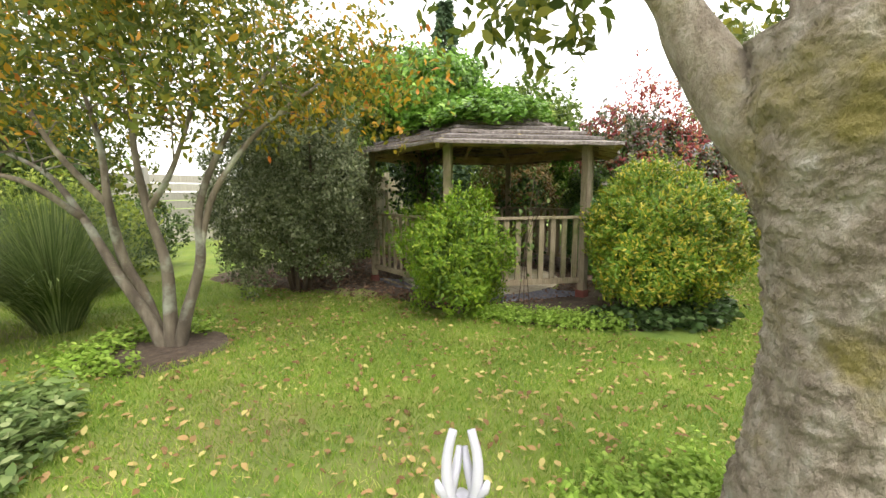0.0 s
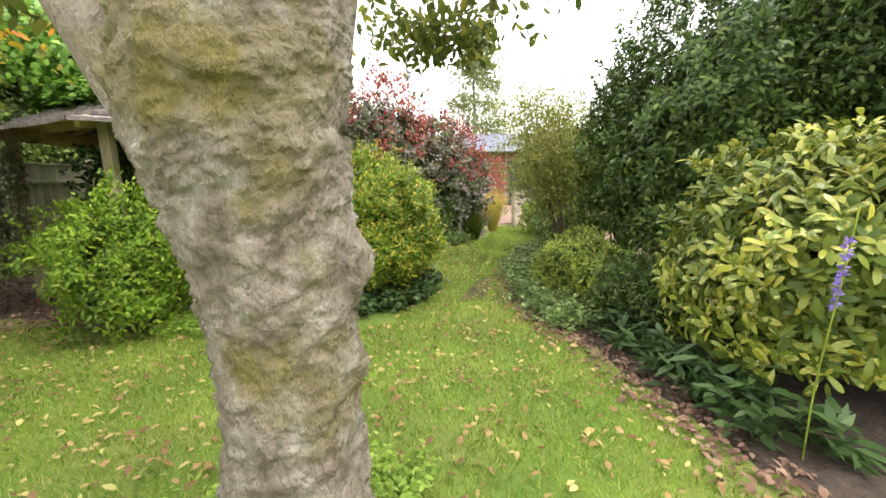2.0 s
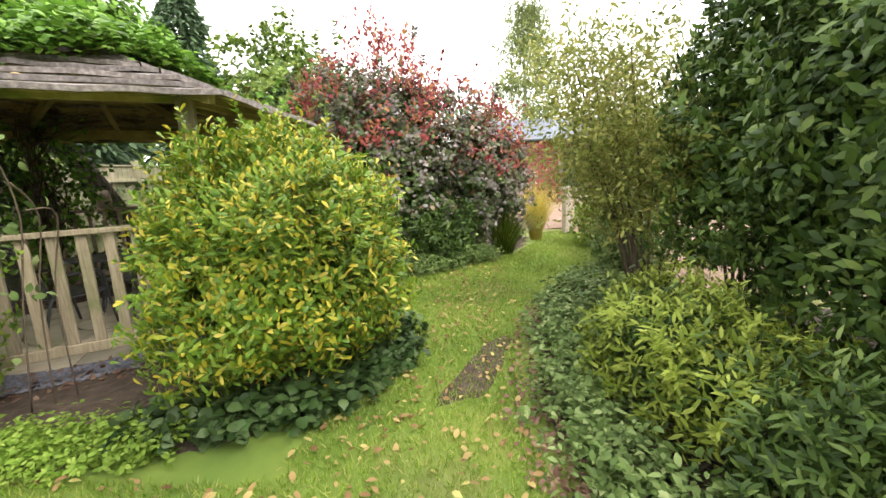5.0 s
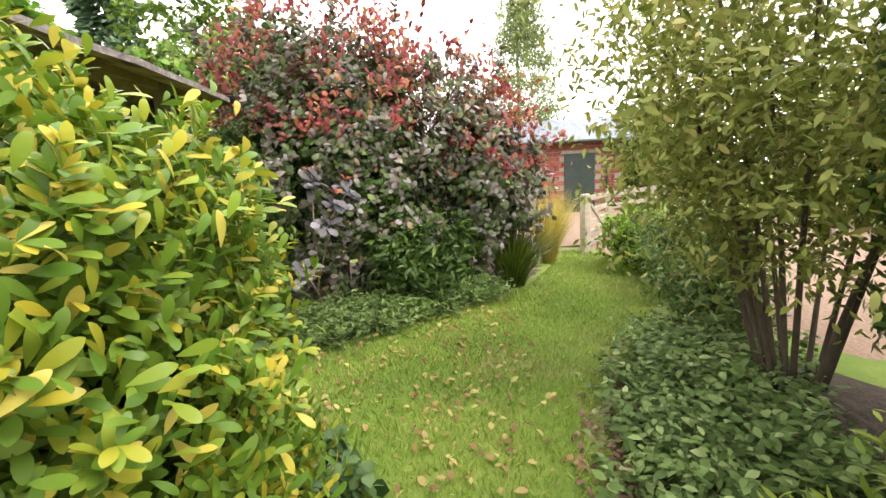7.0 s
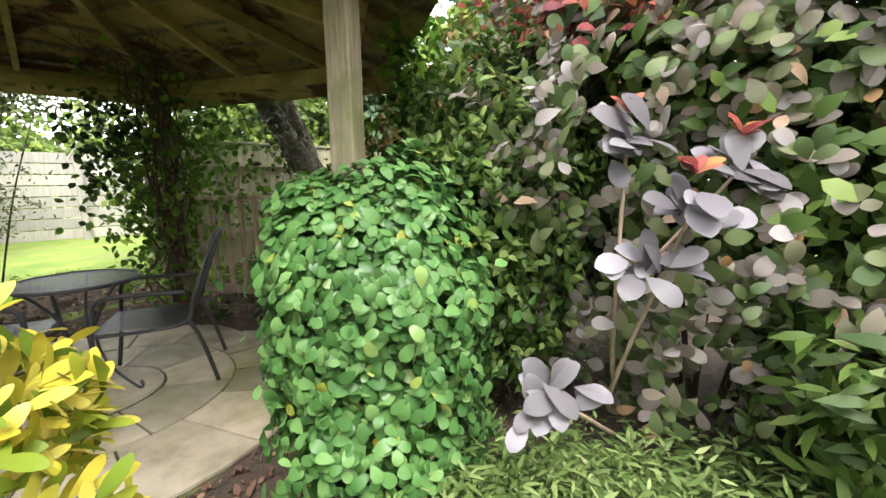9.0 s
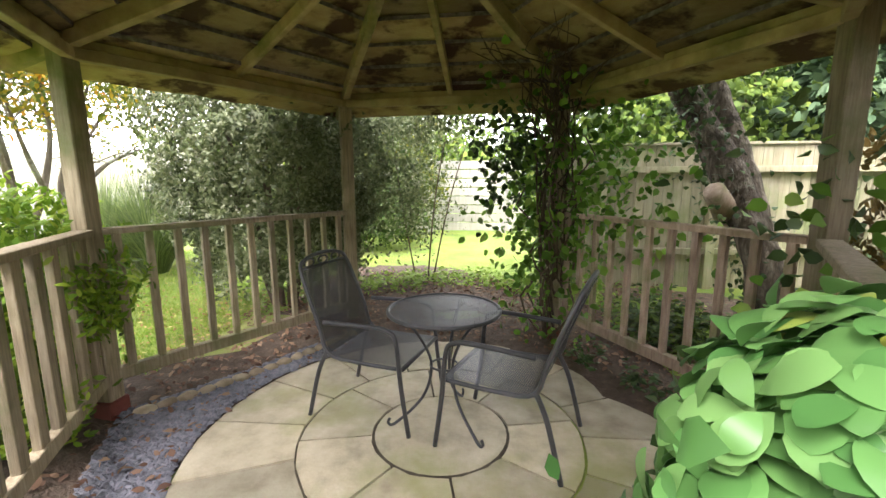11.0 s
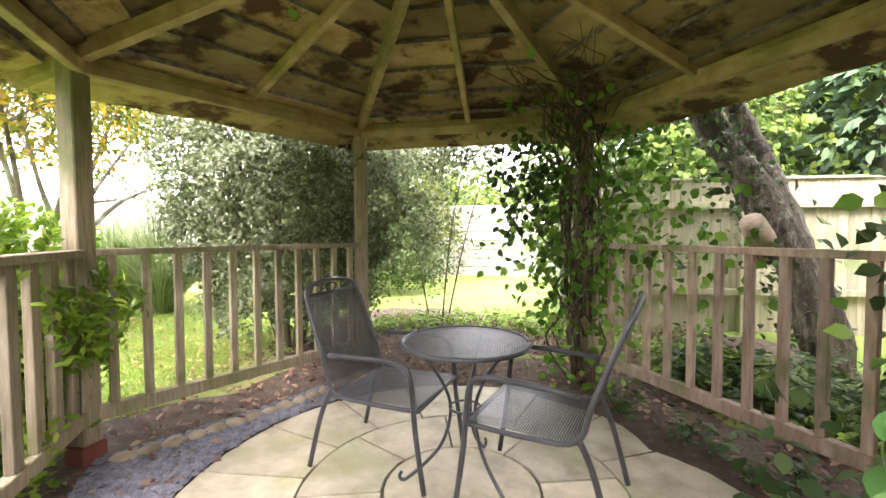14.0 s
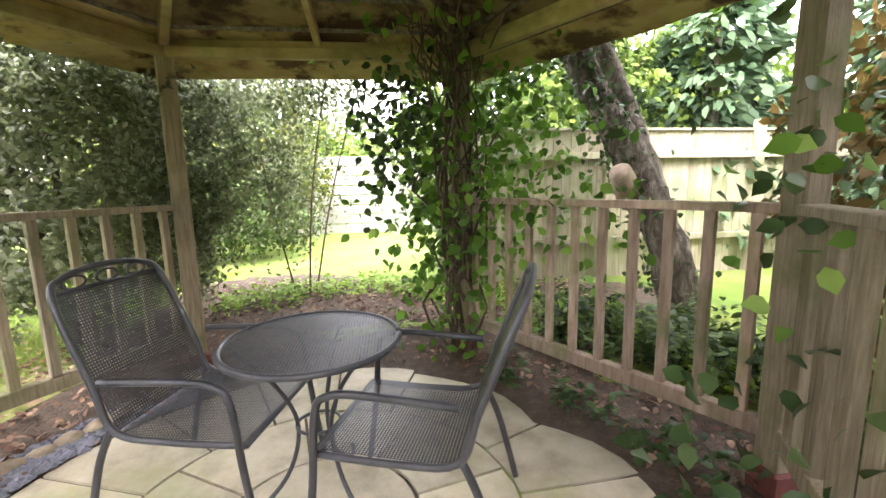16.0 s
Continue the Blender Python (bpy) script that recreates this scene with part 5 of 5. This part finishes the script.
for seed, (cx, cy, cz), n, mat in ((305, (0.55, 1.62, 1.55), 480, L_IVY), (306, (1.25, 1.5, 1.6), 300, L_CREEP), (307, (1.72, -0.15, 1.2), 80, L_IVY), (309, (1.36, -0.45, 0.3), 130, L_IVY), (311, (1.32, 0.72, 1.02), 60, L_CREEP), (312, (1.62, -0.35, 1.0), 50, L_CREEP)):
    r2 = np.random.default_rng(seed)
    b = np.array([cx, cy, cz]) + r2.normal(size=(n, 3)) * np.array([0.2, 0.14, 0.25])
    o = unit(r2.normal(size=b.shape))
    leaf_mesh("leaves", b, unit(o + [0, 0, -0.4]), unit(r2.normal(size=b.shape) + [0, 0, 0.6]), 0.07, 0.055, mat, climber)

twig = thing("climbing_rose", (-1.95, -0.85, gz(-1.95, -0.85)), "thin climbing rose with blue-green leaves on the railing", "climber")
for k in range(3):
    pts = curve_points([(-1.75 + 0.1 * k, -0.85 - 0.05 * k, 0.05), (-1.7 + 0.1 * k, -0.9, 0.7), (-1.65 + 0.06 * k, -0.95 - 0.05 * k, 1.2), (-1.75, -1.0 - 0.05 * k, 1.55 - 0.15 * k)], 4)
    part("stem", tube(pts, 0.005, 5), M_TWIG, twig, "", True)
r2 = np.random.default_rng(310)
b = np.array([-1.7, -0.92, 0.95]) + r2.normal(size=(34, 3)) * np.array([0.07, 0.1, 0.28])
leaf_mesh("leaves", b, unit(r2.normal(size=b.shape) + [0, 0, -0.3]), unit(r2.normal(size=b.shape) + [0, 0, 0.7]), 0.065, 0.045, L_COVER, twig)

fence = thing("wooden_fence", (3.0, 3.3, gz(3, 3.3)), "tall close-boarded timber fence with mossy boards", "fence")
for i in range(62):
    x = 1.0 + 0.105 * i
    y = 3.25 + 0.02 * x
    part("board", bar((x, y, 0.02), (x, y, 1.72), 0.1, 0.02, 0.003, (0, 1, 0)), M_FENCE, fence)
for z in (0.5, 1.45):
    part("rail", bar((0.95, 3.22, z), (7.5, 3.35, z), 0.05, 0.07), M_FENCE, fence)
for x in (0.95, 2.85, 4.75, 6.65):
    part("fence_post", bar((x, 3.2 + 0.02 * x, 0), (x, 3.2 + 0.02 * x, 1.85), 0.1, 0.1, 0.006, (0, 1, 0)), M_FENCE, fence)
part("cap", bar((0.95, 3.26, 1.74), (7.5, 3.4, 1.74), 0.06, 0.03), M_FENCE, fence)
pale = thing("pale_fence", (-1.0, 8.6, gz(-1, 8.6)), "pale bleached panel fence at the far lawn end", "fence")
for i in range(7):
    x = -5.0 + 1.85 * i
    part("fence_post", bar((x, 8.55, 0), (x, 8.55, 2.0), 0.12, 0.12, 0.006, (0, 1, 0)), M_PALE, pale)
    for j in range(8):
        part("board", bar((x + 0.06, 8.6, 0.2 + 0.22 * j), (x + 1.79, 8.6, 0.2 + 0.22 * j), 0.02, 0.2, 0.003), M_PALE, pale)
cream = thing("garden_wall", (-8.5, 7.5, gz(-8.5, 7.5)), "cream rendered garden wall with streaks", "wall", "", "structure")
part("wall_face", bar((-14.0, 5.0, 0.9), (-4.5, 9.3, 0.9), 0.2, 2.3, 0.01), M_PALE, cream)

shrub("far_hedge", "far ivy-covered hedge trees behind the garden", 320, (5.4, 0.0), (2.2, 1.5, 2.0), 2600, 6, (0.11, 0.7), L_HEDGE, L_DARK, category="hedge", rough=0.4, stem=5, stem_r=0.05)
shrub("far_hedge", "far ivy-covered hedge trees behind the garden", 322, (2.9, 4.9), (2.2, 1.2, 1.9), 1700, 6, (0.11, 0.7), L_HEDGE, L_DARK, category="hedge", rough=0.4, stem=5, stem_r=0.05)
shrub("far_hedge", "far ivy-covered hedge trees behind the garden", 326, (7.0, 0.4), (1.5, 1.7, 2.0), 1900, 6, (0.11, 0.7), L_HEDGE, L_DARK, category="hedge", rough=0.4, stem=5, stem_r=0.05)
shrub("bronze_shrub", "tall dark bronze-leaved shrub beyond the railing", 324, (3.0, 0.0), (0.8, 0.8, 1.2), 900, 6, (0.075, 0.6), L_BRONZE, L_DARK, rough=0.4, stem=4)


def conifer(at, height, width, seed):
    t = thing("conifer", (*at, 0), "tall feathery blue-green conifer in the distance", "tree")
    part("trunk", tube([(at[0], at[1], -0.1), (at[0], at[1], height * 0.95)], [0.16, 0.02], 8), M_BARK2, t, "", True)
    r2 = np.random.default_rng(seed)
    n = 5200
    f = r2.uniform(0.1, 1, n)
    rad = width * (1.05 - f) * r2.uniform(0.3, 1.0, n) * (1 + 0.25 * np.sin(f * 46))
    a = r2.uniform(0, 6.28, n)
    b = np.stack([at[0] + rad * np.cos(a), at[1] + rad * np.sin(a), f * height - 0.25 * rad], 1)
    ax = np.stack([np.cos(a), np.sin(a), np.full(n, -0.4)], 1) + r2.normal(size=(n, 3)) * 0.3
    leaf_mesh("crown", b, ax, unit(r2.normal(size=(n, 3)) + [0, 0, 1]), 0.26, 0.09, L_CONIFER, t)


conifer((6.9, 3.2), 7.4, 1.25, 401)
conifer((5.0, 4.4), 5.6, 1.4, 402)
birch = thing("birch_tree", (15.0, -6.6, -0.1), "tall airy birch tree behind the brick outbuilding", "tree")
part("trunk", tube(curve_points([(15, -6.6, -0.2), (15.1, -6.6, 3.0), (15.0, -6.5, 7.2)], 5), taper(0.16, 0.03, 11), 10), M_PALE, birch, "", True)
r2 = np.random.default_rng(403)
sp = []
for k in range(110):
    f = r2.uniform(0, 1)
    a = r2.uniform(0, 6.28)
    rr = (0.35 + 1.9 * (1 - f)) * r2.uniform(0.2, 1)
    sp.append((15 + rr * math.cos(a), -6.6 + rr * math.sin(a), 2.4 + 5.6 * f, 0.32, 34))
crown(birch, "crown", 404, sp, 5, (0.11, 0.5), L_BIRCH, hang=0.9)
for k, (px, py, w, hh) in enumerate(((12, 5, 3.0, 2.0), (17, -1.5, 3.2, 1.6), (13, -10.5, 3.0, 1.6), (-2, 12.0, 4.0, 1.6), (-9, 12.5, 4.0, 1.5), (8, 8.5, 4.0, 2.2), (4, -12.5, 5, 1.8), (-7, -12, 6, 2.0), (-13.5, -3, 2, 2.0))):
    shrub("far_tree_group", "hazy green trees beyond the garden", 330 + 3 * k, (px, py), (w, 1.5, hh), 1100, 5, (0.22, 0.6), L_HEDGE, L_HEDGE, category="trees", rough=0.5, stem=3, stem_r=0.08, jitter=0.12)

# ---- gate and outbuilding ----
gate = thing("field_gate", (4.9, -6.0, gz(4.9, -6.0)), "bleached five-bar wooden gate with diagonal brace", "gate")
ga, gb = Vector((4.3, -5.62, 0.05)), Vector((5.6, -6.45, 0.05))
gd = (gb - ga).normalized()
for z in (0.1, 0.26, 0.43, 0.62, 0.82):
    part("gate_bar", bar(ga + Vector((0, 0, z)), gb + Vector((0, 0, z)), 0.03, 0.085), M_GATE, gate)
part("brace", bar(ga + Vector((-0.03, 0, 0.8)), gb + Vector((-0.03, 0, 0.12)), 0.03, 0.07), M_GATE, gate)
for p in (ga, gb):
    part("stile", bar(p, p + Vector((0, 0, 0.9)), 0.05, 0.085, 0.004, (1, 0, 0)), M_GATE, gate)
posts = [ga - gd * 0.12, gb + gd * 0.12]
for p in posts:
    gp = thing("gate_post", (p.x, p.y, 0), "square bleached timber gate post", "post", "gate posts")
    bm = block(bmesh.new(), pose(p.x, p.y, 0.45, 0, 0, 20), (0.12, 0.12, 1.0), 0.012)
    part("shaft", bm, M_GATE, gp)
side_fence = thing("rail_fence", (6.8, -7.6, 0.0), "bleached post and rail fence beside the gate", "fence")
for z in (0.3, 0.56, 0.8):
    part("fence_rail", bar(posts[1] + Vector((0, 0, z)), (8.2, -8.9, z + 0.05), 0.03, 0.09), M_GATE, side_fence)
for k in range(3):
    p = posts[1].lerp(Vector((8.2, -8.9, 0.05)), (k + 1) / 3)
    part("fence_post", bar((p.x, p.y, 0), (p.x, p.y, 0.95), 0.1, 0.1, 0.006, (1, 0, 0)), M_GATE, side_fence)

shed = thing("brick_outbuilding", (13.0, -6.4, 0.0), "low red-brick outbuilding with blue slate roof and dark door", "building")
wall_x, wy0, wy1, wz = 11.3, -9.1, -3.6, 2.25
part("wall", block(bmesh.new(), pose(13.0, (wy0 + wy1) / 2, wz / 2 - 0.05), (3.4, wy1 - wy0, wz + 0.1), 0), M_MORTAR, shed)
bm = bmesh.new()
rv = [(wall_x - 0.35, wy0 - 0.3, wz - 0.02), (wall_x - 0.35, wy1 + 0.3, wz - 0.02), (13.0, wy1 + 0.3, wz + 0.85), (13.0, wy0 - 0.3, wz + 0.85), (15.0, wy0 - 0.3, wz - 0.02), (15.0, wy1 + 0.3, wz - 0.02)]
vs = [bm.verts.new(p) for p in rv] + [bm.verts.new((x, y, z + 0.07)) for x, y, z in rv]
for f in ((0, 1, 2, 3), (3, 2, 5, 4)):
    bm.faces.new([vs[i] for i in f])
    bm.faces.new([vs[i + 6] for i in reversed(f)])
for i, j in ((0, 1), (1, 2), (2, 5), (5, 4), (4, 3), (3, 0)):
    bm.faces.new((vs[i], vs[j], vs[j + 6], vs[i + 6]))
bmesh.ops.recalc_face_normals(bm, faces=bm.faces)
roof = part("roof", bm, M_SLATE, shed)
part("gutter", tube([(wall_x - 0.4, wy0 - 0.3, wz), (wall_x - 0.4, wy1 + 0.3, wz)], 0.05, 8), M_DOOR, shed, "dark gutter", True)
part("downpipe", tube([(wall_x - 0.08, -8.6, wz), (wall_x - 0.08, -8.6, 0.0)], 0.035, 8), M_DOOR, shed, "dark downpipe", True)
part("door", block(bmesh.new(), pose(wall_x - 0.02, -7.75, 0.95), (0.1, 0.95, 1.9), 0.005), M_DOOR, shed, "dark green plank door")
part("lintel", block(bmesh.new(), pose(wall_x - 0.02, -7.75, 1.95), (0.12, 1.2, 0.1), 0.005), M_GATE, shed)

wide, tall = 0.44, 0.15
share = {}
for j in range(15):
    y = wy0 + (0.22 if j % 2 else 0.0)
    while y < wy1 - 0.1:
        if not (-8.3 < y + wide / 2 < -7.2 and j < 13):
            if "b" not in share:
                me = bpy.data.meshes.new("brick")
                tmp = block(bmesh.new(), Matrix.Identity(4), (0.05, wide - 0.02, tall - 0.02), 0.006)
                tmp.to_mesh(me)
                tmp.free()
                me.materials.append(M_BRICK)
                share["b"] = me
            ob = link("brick", share["b"], None, shed)
            ob.matrix_parent_inverse = shed.matrix_basis.inverted() @ Matrix.Translation((wall_x - 0.005, y + wide / 2, 0.02 + tall * (j + 0.5)))
        y += wide

# ---- deer statue ----
DEER = (-5.6, -1.41)


def deer(at, f, antlers, drop, size=1.0):
    """A standing deer, one plain mesh; drop lowers the head to graze."""
    bm = bmesh.new()
    f = Vector(f).normalized()
    s = Vector((-f.y, f.x, 0))
    o = Vector((at[0], at[1], gz(*at)))

    def q(a, b, z):
        return o + (f * a + s * b + Vector((0, 0, z))) * size

    body = curve_points([q(-0.46, 0, 0.36), q(-0.4, 0, 0.4), q(-0.25, 0, 0.4), q(-0.09, 0, 0.39), q(-0.02, 0, 0.37)], 5)
    tube(body, np.interp(np.linspace(0, 4, len(body)), range(5), (0.03 * size, 0.08 * size, 0.08 * size, 0.085 * size, 0.05 * size)).tolist(), 14, bm)
    neck = curve_points([q(-0.07, 0, 0.4), q(-0.01, 0, 0.47 - drop * 0.4), q(0.02 + drop * 0.2, 0, 0.53 - drop)], 5)
    tube(neck, taper(0.058, 0.03, len(neck)), 12, bm)
    hz = 0.545 - drop
    hx = drop * 0.2
    head = curve_points([q(hx - 0.01, 0, hz), q(hx + 0.03, 0, hz + 0.01), q(hx + 0.08, 0, hz - 0.015), q(hx + 0.11, 0, hz - 0.03)], 4)
    tube(head, taper(0.034, 0.017, len(head)), 12, bm)
    for k in (-1, 1):
        tube([q(hx, 0.022 * k, hz + 0.01), q(hx - 0.01, 0.05 * k, hz - 0.005), q(hx - 0.015, 0.062 * k, hz - 0.04)], [0.008, 0.018, 0.004], 8, bm)
        if antlers:
            ant = curve_points([q(0.01, 0.014 * k, 0.56), q(0.0, 0.03 * k, 0.61), q(0.01, 0.034 * k, 0.68), q(0.03, 0.02 * k, 0.74)], 4)
            tube(ant, taper(0.016, 0.01, len(ant)), 8, bm)
            tube([q(0.0, 0.028 * k, 0.6), q(0.035, 0.012 * k, 0.65), q(0.045, 0.006 * k, 0.69)], [0.013, 0.011, 0.007], 8, bm)
            tube([q(0.0, 0.026 * k, 0.59), q(-0.01, 0.05 * k, 0.625), q(-0.012, 0.055 * k, 0.645)], [0.012, 0.01, 0.006], 8, bm)
        for a in (-0.38, -0.09):
            tube(curve_points([q(a, 0.045 * k, 0.38), q(a + 0.015, 0.045 * k, 0.2), q(a, 0.045 * k, 0.0)], 3), taper(0.03, 0.013, 7), 8, bm)
    return bm


tagged(part("deer_statue", deer(DEER, (0.95, 0.32, 0), True, 0.0), M_STATUE, None, "", True), "silver-white metal stag statue with antlers on the lawn", "statue", "deer statues")
tagged(part("deer_statue", deer((-5.74, -0.5), (-0.65, 0.76, 0), False, 0.3, 0.72), M_STATUE, None, "", True), "silver-white metal grazing doe statue on the lawn", "statue", "deer statues")

# ---- lawn detail ----
rng = np.random.default_rng(61)


def on_lawn(x, y):
    if math.hypot(x, y) < 1.95 or y < np.interp(x, (-6, -4.1, -3.2, -2.5, -1.8, -0.9, -0.3, 0.4, 1.1, 1.6, 4.2), (-4.1, -3.95, -3.92, -3.8, -3.74, -3.9, -4.03, -4.42, -4.95, -5.5, -5.65)):
        return False
    if x > 0.6 and y > np.interp(x, (0.6, 0.85, 1.4, 1.9, 2.35, 3.3, 4.2), (-2.0, -2.45, -3.2, -3.75, -4.3, -4.8, -4.9)):
        return False
    if -2.35 < x < -0.1 and -2.6 < y < 0.4 or math.hypot(x + 1.2, y + 2.3) < 0.75:
        return False
    if -1.9 < x < 1 and 1.0 < y < 4 or math.hypot(x - SMALL[0], y - SMALL[1]) < 0.45:
        return False
    return True


pts = []
for x0_, x1_, y0_, y1_, n in ((-6.6, -1.9, -4.1, 1.8, 130000), (-1.9, 4.4, -5.7, -1.9, 110000), (-6.0, -1.6, 1.8, 4.6, 26000)):
    q = np.column_stack([rng.uniform(x0_, x1_, n), rng.uniform(y0_, y1_, n)])
    pts.append(q[[on_lawn(x, y) for x, y in q]])
pts = np.concatenate(pts)
n = len(pts)
ax = np.column_stack([rng.normal(size=(n, 2)) * 0.55, np.ones(n)])
z = np.array([gz(x, y) for x, y in pts])
ln = rng.uniform(0.022, 0.055, n)
tagged(leaf_mesh("grass_blades", np.column_stack([pts, z]), ax, unit(rng.normal(size=(n, 3))), ln, 0.0045, M_BLADE, None, "", 0.3, True), "short green and straw-coloured grass blades of the lawn", "grass", "", "stuff")
lp = []
while len(lp) < 4600:
    x, y = rng.uniform(-6.4, 2.0), rng.uniform(-4.0, 2.5)
    if on_lawn(x, y):
        lp.append((x, y))
tagged(scatter("fallen_leaves", 62, np.array(lp), 0.047, L_LITTER, None, "", 0.35, 0.03), "yellow and brown fallen leaves on the lawn", "leaves", "", "stuff")
q = []
while len(q) < 6500:
    x, y = rng.uniform(-2.0, 2.4), rng.uniform(-1.6, 3.6)
    if math.hypot(x - PAVE[0], y - PAVE[1]) > 1.29 and (y > 0.2 or math.hypot(x, y) < 1.7):
        q.append((x, y))
tagged(scatter("leaf_litter", 63, np.array(q), 0.05, L_MULCH, None, "", 0.4, 0.035), "brown leaf litter round the paving and behind the summerhouse", "leaves", "", "stuff")
q = strip_points(rng, edge_line, 0.2, 2000)
tagged(scatter("leaf_litter", 64, q + [0, 0.2], 0.045, L_MULCH, None, "", 0.4, 0.025), "brown leaf litter along the border edge", "leaves", "", "stuff")
